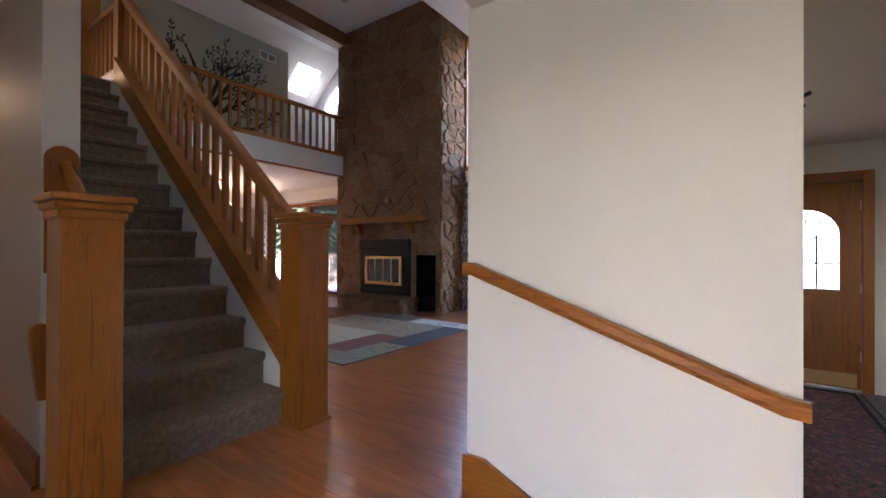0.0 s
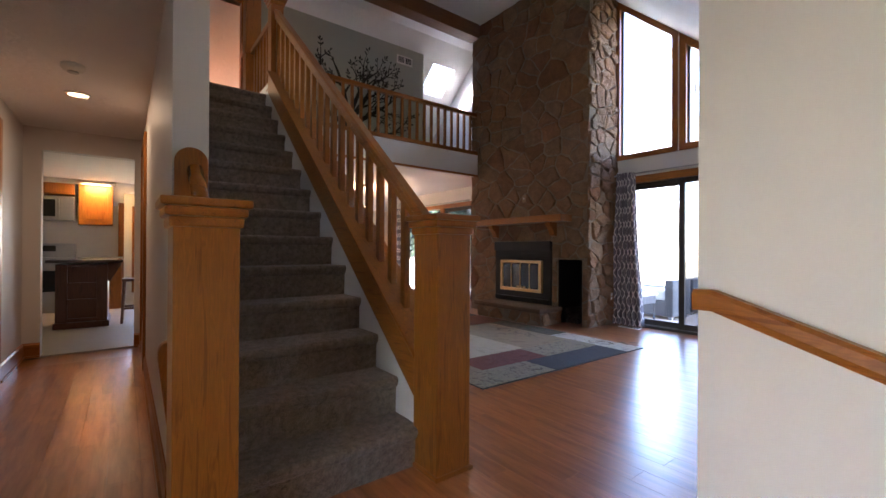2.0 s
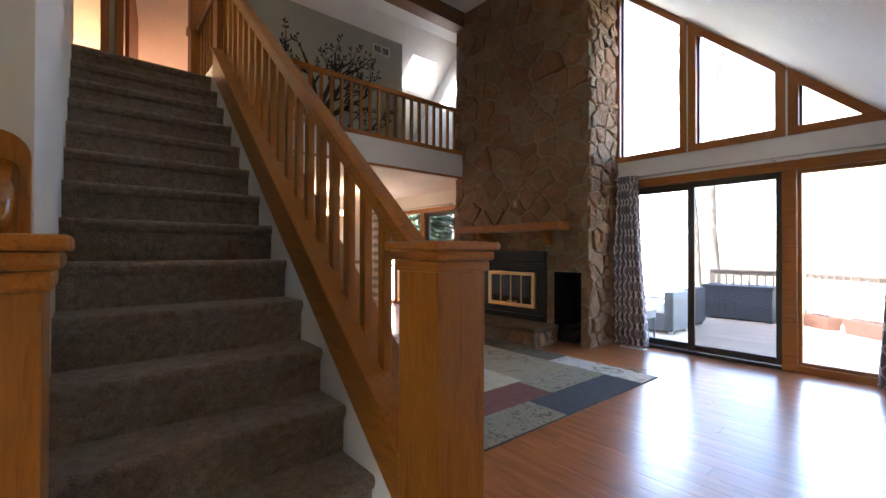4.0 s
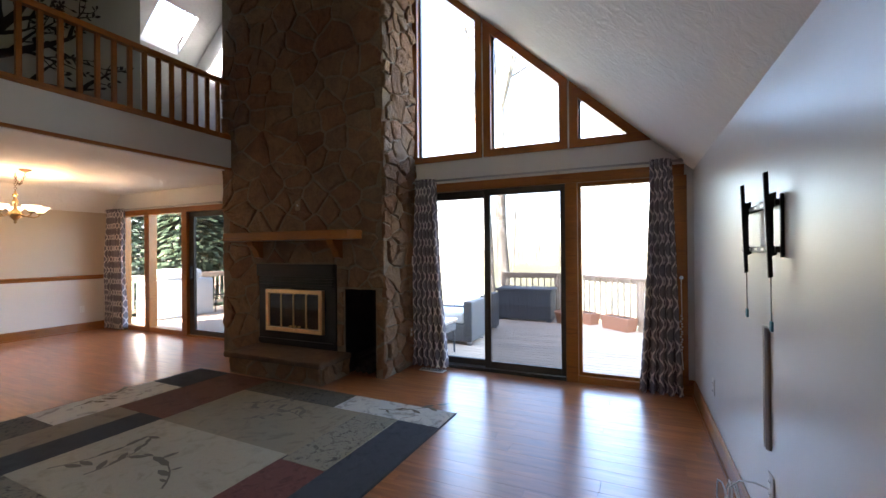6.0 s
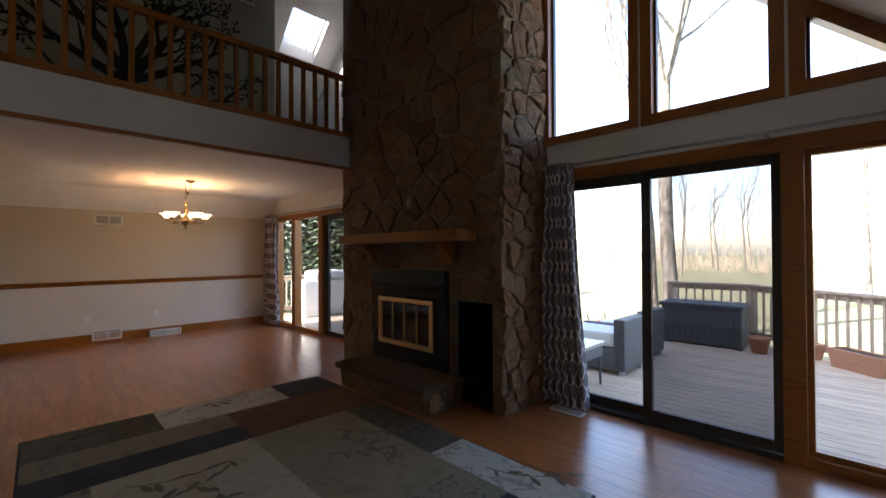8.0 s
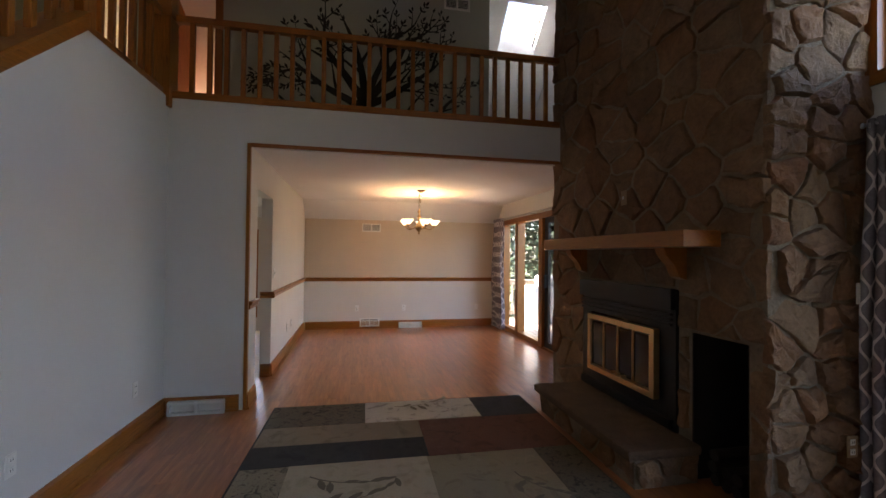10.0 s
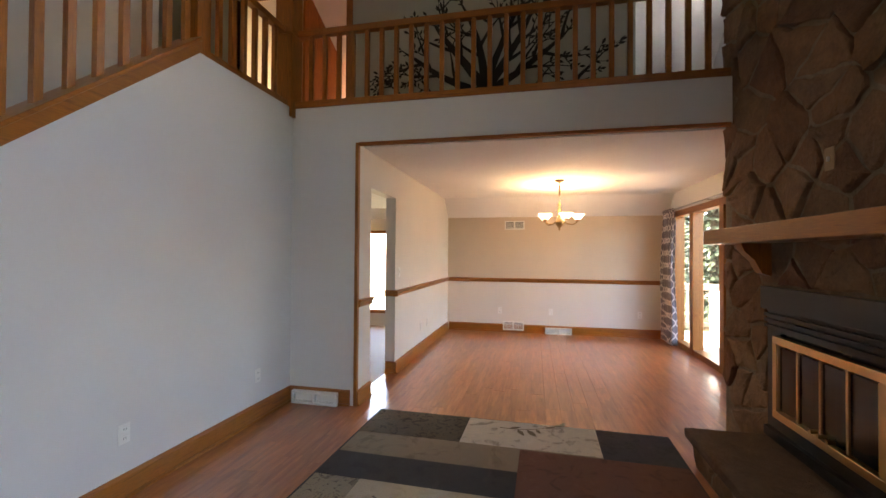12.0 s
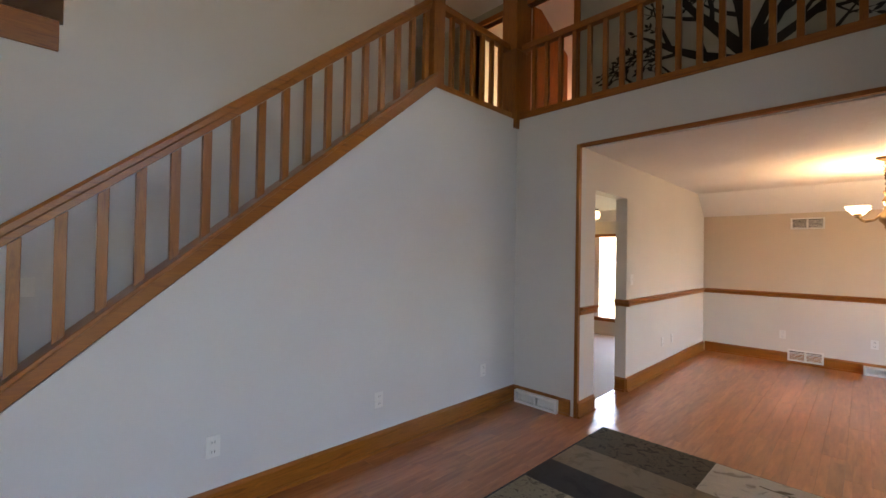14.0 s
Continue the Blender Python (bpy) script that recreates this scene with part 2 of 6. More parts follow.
def curtain_material():
    m = mat("curtain_cloth", (0.12, 0.11, 0.13), 0.9)
    uv = m.node_tree.nodes.new("ShaderNodeUVMap")
    sep = m.node_tree.nodes.new("ShaderNodeSeparateXYZ")
    link(m, uv.outputs[0], sep.inputs[0])

    def math_node(op, a, b=None):
        n = m.node_tree.nodes.new("ShaderNodeMath")
        n.operation = op
        for i, v in enumerate((a, b)):
            if v is None:
                continue
            if isinstance(v, (int, float)):
                n.inputs[i].default_value = v
            else:
                link(m, v, n.inputs[i])
        return n.outputs[0]

    # ogee lattice: two mirrored waves running up the cloth
    u = math_node("MULTIPLY", sep.outputs["X"], 1 / 0.105)
    w = math_node("SINE", math_node("MULTIPLY", sep.outputs["Y"], 2 * math.pi / 0.20))
    w = math_node("MULTIPLY", w, 0.25)
    d1 = math_node("ABSOLUTE", math_node("SUBTRACT", math_node("FRACT", math_node("ADD", u, w)), 0.5))
    d2 = math_node("ABSOLUTE", math_node("SUBTRACT", math_node("FRACT", math_node("ADD", math_node("SUBTRACT", u, w), 0.5)), 0.5))
    d = math_node("MINIMUM", d1, d2)
    line = math_node("LESS_THAN", d, 0.085)
    cloth = noise_tex(m, coords(m), 60, 4)
    basec = ramp(m, cloth, [(0.3, (0.15, 0.135, 0.155)), (0.7, (0.21, 0.19, 0.215))])
    link(m, mix(m, line, basec, (0.66, 0.61, 0.60)), bsdf(m).inputs["Base Color"])
    bump(m, cloth, 0.15, 0.003)
    return m


M_CURTAIN = curtain_material()


def deck_material():
    m = mat("weathered_deck", (0.36, 0.31, 0.26), 0.8)
    info = m.node_tree.nodes.new("ShaderNodeObjectInfo")
    v = coords(m, (1.2, 14, 14))
    g = noise_tex(m, v, 3, 6, 0.65, 0.6)
    c = ramp(m, g, [(0.3, (0.40, 0.285, 0.185)), (0.7, (0.66, 0.52, 0.375))])
    t = ramp(m, info.outputs["Random"], [(0, (0.85, 0.85, 0.86)), (1, (1.1, 1.08, 1.05))])
    link(m, mix(m, 1.0, c, t, "MULTIPLY"), bsdf(m).inputs["Base Color"])
    bump(m, g, 0.3, 0.006)
    return m


M_DECK = deck_material()
M_RAILWOOD = paint("deck_rail_paint", (0.40, 0.31, 0.225), 0.7, 0.15, 60)


def bark_material():
    m = mat("bark", (0.2, 0.17, 0.13), 0.9)
    v = coords(m, (4, 4, 1.6))
    g = noise_tex(m, v, 3, 6, 0.7, 0.5)
    link(m, ramp(m, g, [(0.3, (0.06, 0.050, 0.038)), (0.47, (0.13, 0.11, 0.085)), (0.56, (0.26, 0.235, 0.19)), (0.75, (0.36, 0.33, 0.28))]), bsdf(m).inputs["Base Color"])
    bump(m, g, 0.8, 0.05)
    return m


M_BARK = bark_material()


def grass_material():
    m = mat("grass", (0.08, 0.11, 0.03), 0.95)
    v = coords(m)
    g = noise_tex(m, v, 0.5, 5, 0.6)
    f = noise_tex(m, v, 20, 4, 0.6)
    c = mix(m, 0.5, ramp(m, g, [(0.3, (0.15, 0.145, 0.07)), (0.7, (0.25, 0.225, 0.125))]), ramp(m, f, [(0.3, (0.12, 0.13, 0.055)), (0.7, (0.25, 0.23, 0.12))]))
    link(m, c, bsdf(m).inputs["Base Color"])
    bump(m, f, 0.6, 0.05)
    return m


M_GRASS = grass_material()


def wicker_material():
    """Dark strands woven over and under; the colour paints small lit and shaded knots."""
    m = mat("dark_wicker", (0.05, 0.05, 0.055), 0.5)
    v = coords(m)
    knots = []
    for axis, scale in (("Z", 16), ("X", 11), ("Y", 11)):
        w = nd(m, "ShaderNodeTexWave", Scale=scale)
        w.bands_direction = axis
        link(m, v, w.inputs["Vector"])
        knots.append(w.outputs["Fac"])
    weave = mix(m, 0.5, knots[0], mix(m, 0.5, knots[1], knots[2]))
    link(m, ramp(m, weave, [(0.25, (0.018, 0.018, 0.02)), (0.75, (0.13, 0.13, 0.135))]), bsdf(m).inputs["Base Color"])
    bump(m, weave, 0.8, 0.008)
    return m


M_WICKER = wicker_material()
M_CUSHION = paint("white_cushion", (0.72, 0.72, 0.70), 0.9, 0.2, 50)
M_TERRA = paint("terracotta", (0.40, 0.19, 0.11), 0.8, 0.2, 60)
M_RUST = paint("rusty_steel", (0.22, 0.085, 0.05), 0.75, 0.3, 40)
M_SOIL = paint("soil", (0.05, 0.035, 0.025), 0.95, 0.9, 50)
M_BOX = paint("dark_grey_resin", (0.055, 0.06, 0.068), 0.55, 0.2, 60)
M_BIN = paint("blue_plastic", (0.05, 0.09, 0.13), 0.45, 0.05, 60)
M_MURAL = mat("black_wall_decal", (0.012, 0.011, 0.010), 0.6)
M_TWIG = mat("twigs", (0.20, 0.15, 0.11), 0.95)
M_NEEDLE = mat("evergreen_needles", (0.040, 0.065, 0.026), 0.9)
M_BRUSH = mat("budding_brush", (0.34, 0.28, 0.20), 0.95)


def persian():
    m = mat("persian_pile", (0.2, 0.06, 0.05), 0.95)
    v = coords(m)
    n1 = nd(m, "ShaderNodeTexVoronoi", Scale=16)
    link(m, v, n1.inputs["Vector"])
    g = noise_tex(m, v, 38, 4, 0.7, 1.5)
    c = ramp(m, n1.outputs["Distance"], [(0.1, (0.50, 0.36, 0.25)), (0.3, (0.42, 0.10, 0.07)), (0.55, (0.06, 0.04, 0.04))])
    c2 = ramp(m, g, [(0.42, (0.04, 0.03, 0.03)), (0.5, (0.42, 0.31, 0.20)), (0.58, (0.34, 0.10, 0.075))])
    link(m, mix(m, 0.6, c, c2), bsdf(m).inputs["Base Color"])
    bump(m, g, 0.4, 0.005)
    return m


M_PERSIAN = persian()


# ---- building helpers ----
def box(bm, x0, x1, y0, y1, z0, z1, bev=0.0):
    vs = [bm.verts.new((x, y, z)) for x in (x0, x1) for y in (y0, y1) for z in (z0, z1)]
    fs = [bm.faces.new([vs[i] for i in f]) for f in ((0, 1, 3, 2), (4, 6, 7, 5), (0, 4, 5, 1), (2, 3, 7, 6), (0, 2, 6, 4), (1, 5, 7, 3))]
    if bev:
        bmesh.ops.bevel(bm, geom=list({e for f in fs for e in f.edges}), offset=bev, segments=2, affect="EDGES", profile=0.6)
    return bm


def bx(*a, bev=0.0):
    return box(bmesh.new(), *a, bev=bev)


def prism(bm, pts, axis, a0, a1, bev=0.0):
    """Extrudes a flat outline. axis y: points are (x, z); axis x: (y, z); axis z: (x, y)."""
    def at(p, a):
        return {"x": (a, p[0], p[1]), "y": (p[0], a, p[1]), "z": (p[0], p[1], a)}[axis]
    lo = [bm.verts.new(at(p, a0)) for p in pts]
    hi = [bm.verts.new(at(p, a1)) for p in pts]
    n = len(pts)
    fs = [bm.faces.new(lo), bm.faces.new(hi[::-1])]
    for i in range(n):
        fs.append(bm.faces.new((lo[i], hi[i], hi[(i + 1) % n], lo[(i + 1) % n])))
    bmesh.ops.recalc_face_normals(bm, faces=fs)
    if bev:
        bmesh.ops.bevel(bm, geom=list({e for f in fs for e in f.edges}), offset=bev, segments=2, affect="EDGES", profile=0.6)
    return bm


def pr(pts, axis, a0, a1, bev=0.0):
    return prism(bmesh.new(), pts, axis, a0, a1, bev)


def cyl(bm, p0, p1, r0, r1=None, seg=12):
    p0, p1 = Vector(p0), Vector(p1)
    d = p1 - p0
    m = Matrix.Translation((p0 + p1) / 2) @ d.to_track_quat("Z", "Y").to_matrix().to_4x4()
    bmesh.ops.create_cone(bm, cap_ends=True, segments=seg, radius1=r0, radius2=r0 if r1 is None else r1, depth=d.length, matrix=m)
    return bm


def lathe(bm, profile, seg=20, origin=(0, 0, 0)):
    ox, oy, oz = origin
    rings = []
    for r, z in profile:
        rings.append([bm.verts.new((ox + r * math.cos(2 * math.pi * k / seg), oy + r * math.sin(2 * math.pi * k / seg), oz + z)) for k in range(seg)])
    for a, b in zip(rings, rings[1:]):
        for k in range(seg):
            bm.faces.new((a[k], a[(k + 1) % seg], b[(k + 1) % seg], b[k]))
    bm.faces.new(rings[0][::-1])
    bm.faces.new(rings[-1])
    return bm


def mesh_of(name, bm, material, smooth=False):
    bmesh.ops.recalc_face_normals(bm, faces=bm.faces[:])
    me = bpy.data.meshes.new(name)
    bm.to_mesh(me)
    bm.free()
    me.materials.append(material)
    if smooth:
        me.polygons.foreach_set("use_smooth", [True] * len(me.polygons))
    return me


def part(name, bm, material, parent, label="", smooth=False):
    ob = new(name, mesh_of(name, bm, material, smooth))
    ob.parent = parent
    if label:
        ob["label"] = label
    return ob


def thing(name, label, category, at=(0, 0, 0), rz=0.0, group="", kind=""):
    ob = new(name)
    ob.matrix_world = pose(*at, 0, 0, rz)
    ob.empty_display_size = 0.1
    return tagged(ob, label, category, group, kind)


def solid(name, bm, material, label, category, group="", kind="", smooth=False):
    return tagged(new(name, mesh_of(name, bm, material, smooth)), label, category, group, kind)


def structure(name, bm, material, label, category):
    return solid(name, bm, material, label, category, kind="structure")


# ---- structure ----
WX, WY, OX = -0.165, 5.75, -5.40
SLOPE, FLAT, DW = 0.93, 5.20, -9.55
LOFT = 2.73
ENTRY = -0.39


def roof_z(x):
    return min(2.10 + SLOPE * (WX - x), FLAT, 2.11 + SLOPE * (x - DW))


XR = WX - (FLAT - 2.10) / SLOPE
XL = DW + (FLAT - 2.11) / SLOPE

floor = structure("floor", bx(DW - 0.1, -0.05, -2.8, WY + 0.05, -0.15, -0.016), M_OAKX, "glossy red-brown laminate plank floor", "floor")
structure("step_floor", bx(-0.05, 0.30, -2.8, 1.11, -0.5, -0.195), M_FLOOR, "wooden step down to the entry", "step")
structure("entry_floor", bx(-0.05, 3.3, -2.8, 5.6, -0.6, ENTRY), M_TILE, "pale stone tile entry floor", "floor")
structure("wall_east", bx(WX, WX + 0.12, 1.40, WY + 0.15, -0.6, 2.25), M_SATIN, "pale grey painted wall with a screen bracket", "wall")
structure("wall_partition", bx(-0.178, 0.933, 1.114, 1.40, -0.6, 2.6), M_WHITE, "white painted partition wall with a sloping handrail", "wall")

b = bx(-3.12, 0.0, WY, WY + 0.15, 2.12, 2.42)
box(b, -0.24, 0.0, WY, WY + 0.15, -0.2, 2.12)
box(b, -5.6, -3.12, WY, WY + 0.15, -0.2, FLAT + 0.1)
box(b, -3.12, -3.0, WY, WY + 0.15, -0.2, 2.12)
box(b, DW - 0.1, -5.6, WY, WY + 0.15, 2.10, 2.6)
box(b, DW - 0.1, -9.22, WY, WY + 0.15, -0.2, 2.10)
box(b, -6.30, -5.6, WY, WY + 0.15, -0.2, 2.10)
prism(b, [(DW - 0.1, 2.6), (-5.6, 2.6), (-5.6, FLAT + 0.1), (XL, FLAT + 0.1), (-9.2, 2.6)], "y", WY, WY + 0.15)
structure("wall_north", b, M_WALL, "pale grey painted gable wall with tall windows", "wall")

b = pr([(WX + 0.01, roof_z(WX + 0.01)), (XR, FLAT), (XR, FLAT + 0.25), (WX + 0.01, roof_z(WX + 0.01) + 0.25)], "y", -3, WY + 0.15)
structure("ceiling_slope_east", b, M_CEIL, "white textured sloping ceiling", "ceiling")
structure("ceiling_flat", bx(XL, XR, -3, WY + 0.15, FLAT, FLAT + 0.25), M_CEIL, "white textured flat ceiling", "ceiling")
SKX0, SKX1, SKY0, SKY1 = -7.06, -6.57, 4.87, 5.43


def slope_w(bm, x0, x1, y0, y1):
    return prism(bm, [(x0, roof_z(x0)), (x1, roof_z(x1)), (x1, roof_z(x1) + 0.25), (x0, roof_z(x0) + 0.25)], "y", y0, y1)


b = slope_w(bmesh.new(), DW - 0.3, XL, -3, SKY0)
for a in ((DW - 0.3, SKX0, SKY0, SKY1), (SKX1, XL, SKY0, SKY1), (DW - 0.3, XL, SKY1, WY + 0.15)):
    slope_w(b, *a)
structure("ceiling_slope_west", b, M_CEIL, "white textured sloping ceiling with a skylight opening", "ceiling")
sl = thing("skylight_window", "small roof window showing bright sky", "skylight", (0, 0, 0), kind="structure")
for y0, y1 in ((SKY0, SKY0 + 0.03), (SKY1 - 0.14, SKY1 - 0.12), (SKY1 - 0.03, SKY1)):
    part("frame_bar", prism(bmesh.new(), [(SKX0, roof_z(SKX0) + 0.14), (SKX1, roof_z(SKX1) + 0.14), (SKX1, roof_z(SKX1) + 0.18), (SKX0, roof_z(SKX0) + 0.18)], "y", y0, y1), M_PLATE, sl)
pane = part("pane", prism(bmesh.new(), [(SKX0, roof_z(SKX0) + 0.155), (SKX1, roof_z(SKX1) + 0.155), (SKX1, roof_z(SKX1) + 0.16), (SKX0, roof_z(SKX0) + 0.16)], "y", SKY0 + 0.03, SKY1 - 0.03), M_GLASS, sl)
pane.visible_shadow = False
structure("ceiling_dining", bx(DW + 0.3, OX - 0.12, -2.8, WY, 2.44, 2.60), M_CEIL, "white textured dining room ceiling", "ceiling")
structure("beam", bx(-5.60, -5.36, -2.5, 5.03, 4.95, FLAT + 0.01, bev=0.01), M_BEAM, "dark stained wooden ceiling beam", "beam")

b = bx(OX - 0.12, OX, 1.235, 1.90, 0, 2.82)
box(b, OX - 0.12, OX, 1.90, 5.03, 2.45, 2.82)
structure("wall_opening", b, M_WALL, "grey painted wall around the dining opening", "wall")
b = bx(DW - 0.12, DW, 1.86, WY, -0.1, 2.3)
structure("wall_west", b, M_BEIGE, "two-tone dining wall, beige above the chair rail", "wall")
structure("wall_west_lower", bx(DW, DW + 0.006, 1.92, WY, 0.0, 0.93), M_CREAM, "cream painted wall below the chair rail", "wall")
b = bx(DW, -6.48, 1.80, 1.92, 0, 2.44)
box(b, -6.48, -5.72, 1.80, 1.92, 2.08, 2.44)
box(b, -5.72, OX - 0.12, 1.80, 1.92, 0, 2.44)
structure("wall_dining_south", b, M_CREAM, "cream painted dining side wall with a doorway", "wall")

# upper floor
LW = -6.50
structure("floor_loft", bx(LW - 0.1, OX - 0.10, -2.8, 5.03, 2.60, LOFT), M_CARPET, "carpeted loft walkway", "floor")
structure("floor_loft_rooms", bx(DW, LW - 0.1, -2.8, WY, 2.60, LOFT), M_CARPET, "carpeted upstairs floor", "floor")
structure("floor_loft_south", bx(OX - 0.10, -0.9, -2.8, 0.01, 2.42, LOFT), M_CARPET, "carpeted upstairs floor over the hall", "floor")
b = bx(LW - 0.1, LW, 1.27, 4.57, LOFT, 5.0)
box(b, LW - 0.1, LW, 0.37, 0.57, LOFT, 5.0)
box(b, LW - 0.1, LW, -2.8, -0.31, LOFT, 5.0)
box(b, LW - 0.1, LW, -0.31, 0.37, LOFT + 2.03, 5.0)
box(b, LW - 0.1, LW, 0.57, 1.27, LOFT + 2.03, 5.0)
structure("wall_loft", b, M_SAGE, "grey loft wall with a tree decal and two doorways", "wall")
structure("wall_nook", bx(-8.6, LW - 0.1, 4.47, 4.567, LOFT, 5.0), M_WALL, "grey loft nook side wall", "wall")
structure("wall_room_divider", bx(DW, LW - 0.1, 0.42, 0.52, LOFT, 4.6), M_PINK, "salmon painted bedroom wall", "wall")
structure("wall_room_north", bx(DW, LW - 0.1, 1.9, 2.0, LOFT, 4.6), M_PINK, "salmon painted bedroom wall", "wall")
structure("wall_room_west", bx(-9.1, -9.0, -2.8, 2.0, LOFT, 4.0), M_PINK, "salmon painted bedroom wall", "wall")

# staircase
RISE, RUN, SX, Y0, Y1 = 0.195, 0.2265, -1.45, 0.173, 1.08


def nose_z(x):
    return RISE + (SX - x) * RISE / RUN


pts = [(-1.47, 0), (OX, 0), (OX, 2.82), (-4.24, 2.82), (-1.47, nose_z(-1.47) + 0.235)]
structure("wall_stair", pr(pts, "y", Y1, 1.235), M_WALL, "pale grey wall below the staircase", "wall")
pts = [(OX - 0.5, 0), (-1.68, 0), (-1.68, 2.28), (-0.36, 2.28), (-0.97, 2.84), (-2.02, 2.84), (-2.02, roof_z(-2.02) + 0.1), (XR, FLAT + 0.1), (-4.9, FLAT + 0.1), (-4.9, 2.4), (OX - 0.5, 2.4)]
structure("wall_hall", pr(pts, "y", 0.045, Y0), M_WALL, "grey painted wall beside the staircase", "wall")
b = bx(-4.42, -0.9, -1.02, -0.90, 2.05, 2.30)
box(b, -3.52, -0.9, -1.02, -0.90, 0, 2.05)
box(b, -5.42, -4.42, -1.02, -0.90, 0, 2.30)
structure("wall_hall_south", b, M_WALL, "grey painted hall wall with a doorway", "wall")
b = bx(-5.54, -5.42, -2.8, -0.767, 0, 2.30)
box(b, -5.54, -5.42, -0.02, 0.045, 0, 2.30)
box(b, -5.54, -5.42, -0.767, -0.02, 2.06, 2.30)
structure("wall_hall_end", b, M_WALL, "grey wall with the kitchen opening", "wall")
structure("ceiling_hall", bx(-10.0, -0.42, -2.8, 0.045, 2.28, 2.40), M_CEIL, "white hall and kitchen ceiling", "ceiling")
structure("ceiling_nook", bx(DW, -5.54, 0.046, 1.80, 2.30, 2.43), M_CEIL, "white kitchen nook ceiling", "ceiling")
structure("wall_nook_east", bx(-5.53, -5.41, 0.174, 1.234, 0, 2.4), M_WALL, "grey wall closing the space under the stairs", "wall")
b = bx(-10.0, -5.44, -2.8, 1.80, -0.01, 0.004)
structure("floor_kitchen", b, M_TILE, "beige tile kitchen floor", "floor")
b = bx(DW - 0.45, DW, -0.12, 0.0, -0.1, 2.6)
box(b, DW - 0.12, DW, 1.1, 1.86, -0.1, 2.6)
box(b, DW - 0.12, DW, 0.0, 1.1, 1.88, 2.6)
box(b, DW - 0.12, DW, 0.0, 1.1, -0.1, 0.25)
structure("wall_kitchen_west", b, M_CREAM, "cream kitchen wall with a bright window", "wall")

# entry
b = bx(-10.1, -0.2, -2.95, -2.8, -0.6, 5.4)
box(b, 1.1, 3.4, -2.95, -2.8, -0.6, 2.6)
box(b, -0.2, 1.1, -2.95, -2.8, -0.6, 0.2)
box(b, -0.2, 1.1, -2.95, -2.8, 1.9, 2.6)
# unseen slab, added only to keep direct sun out of window_5
structure("porch_roof", bx(-3.0, 4.5, -5.8, -2.95, 2.05, 2.2), M_WHITE, "plain unseen slab added to keep the sun off the entry window", "roof")
structure("wall_south", b, M_WHITE, "white painted wall", "wall")
structure("wall_entry_east", bx(3.3, 3.4, -2.8, 1.4, -0.6, 2.6), M_CREAM, "cream painted entry wall", "wall")
structure("wall_entry_return", bx(2.08, 3.3, 1.40, 1.5, -0.6, 2.6), M_CREAM, "cream painted entry wall", "wall")
structure("wall_entry_side", bx(2.08, 2.18, 1.5, 5.45, -0.6, 2.6), M_CREAM, "cream painted entry wall", "wall")
structure("wall_closet", bx(0.833, 0.933, 1.40, 5.6, -0.6, 2.6), M_CREAM, "cream painted closet wall", "wall")
b = bx(1.87, 2.2, 5.45, 5.6, -0.6, 2.6)
box(b, 0.933, 1.87, 5.45, 5.6, 1.78, 2.6)
structure("wall_entry_north", b, M_CREAM, "cream painted wall around the front door", "wall")
# the tan carries the warm lamplight on this ceiling; no lamp is built
structure("ceiling_entry", bx(0.933, 2.3, 1.4, 5.6, 2.16, 2.27), M_BEIGE, "entry ceiling coloured tan in place of warm lamp light", "ceiling")
structure("wall_header", bx(WX + 0.01, WX + 0.12, -2.95, 1.114, 2.08, 2.45), M_WHITE, "white header above the entry steps", "wall")
structure("ceiling_entry_south", bx(WX + 0.12, 3.4, -2.95, 1.4, 2.30, 2.42), M_CEIL, "white textured entry ceiling", "ceiling")

# ---- trim ----


def trim(name, bm, material, label):
    return solid(name, bm, material, label, "trim", kind="structure")


BB = 0.145


def board_x(x0, x1, y, out, h=BB, z=0.0):
    """A baseboard along x on a wall face at y; out: +1 or -1, the way it stands off."""
    t = 0.016 * out
    b = pr([(y, z), (y + t, z), (y + t, z + h - 0.02), (y + t * 0.45, z + h - 0.004), (y + t * 0.4, z + h), (y, z + h)], "x", x0, x1)
    box(b, x0, x1, min(y, y + t * 1.7), max(y, y + t * 1.7), z, z + 0.02)
    return b


def board_y(y0, y1, x, out, h=BB, z=0.0):
    t = 0.016 * out
    b = pr([(x, z), (x + t, z), (x + t, z + h - 0.02), (x + t * 0.45, z + h - 0.004), (x + t * 0.4, z + h), (x, z + h)], "y", y0, y1)
    box(b, min(x, x + t * 1.7), max(x, x + t * 1.7), y0, y1, z, z + 0.02)
    return b


trim("baseboard", board_x(OX + 0.02, -1.46, 1.235, 1), M_OAKX, "oak baseboard along the stair wall")
trim("baseboard", board_y(1.235, 1.86, OX, 1), M_OAKY, "oak baseboard beside the dining opening")
trim("baseboard", board_y(1.95, WY, DW, 1), M_OAKY, "oak baseboard in the dining room")
trim("baseboard", board_x(DW + 0.03, -6.48, 1.92, 1), M_OAKX, "oak baseboard in the dining room")
trim("baseboard", board_x(-5.72, OX - 0.0, 1.92, 1), M_OAKX, "oak baseboard beside the doorway")
trim("baseboard", board_y(1.81, 1.92, -6.48, 1), M_OAKY, "oak baseboard in the doorway")
trim("baseboard", board_y(1.3, WY, WX, -1), M_OAKY, "oak baseboard along the east wall")
trim("baseboard", board_x(-0.24, WX, WY, -1), M_OAKX, "oak baseboard in the window corner")
trim("baseboard", board_x(-5.42, -1.68, 0.045, -1), M_OAKX, "oak baseboard along the hall")
trim("baseboard", board_x(-5.42, -4.48, -0.90, 1), M_OAKX, "oak baseboard along the hall")
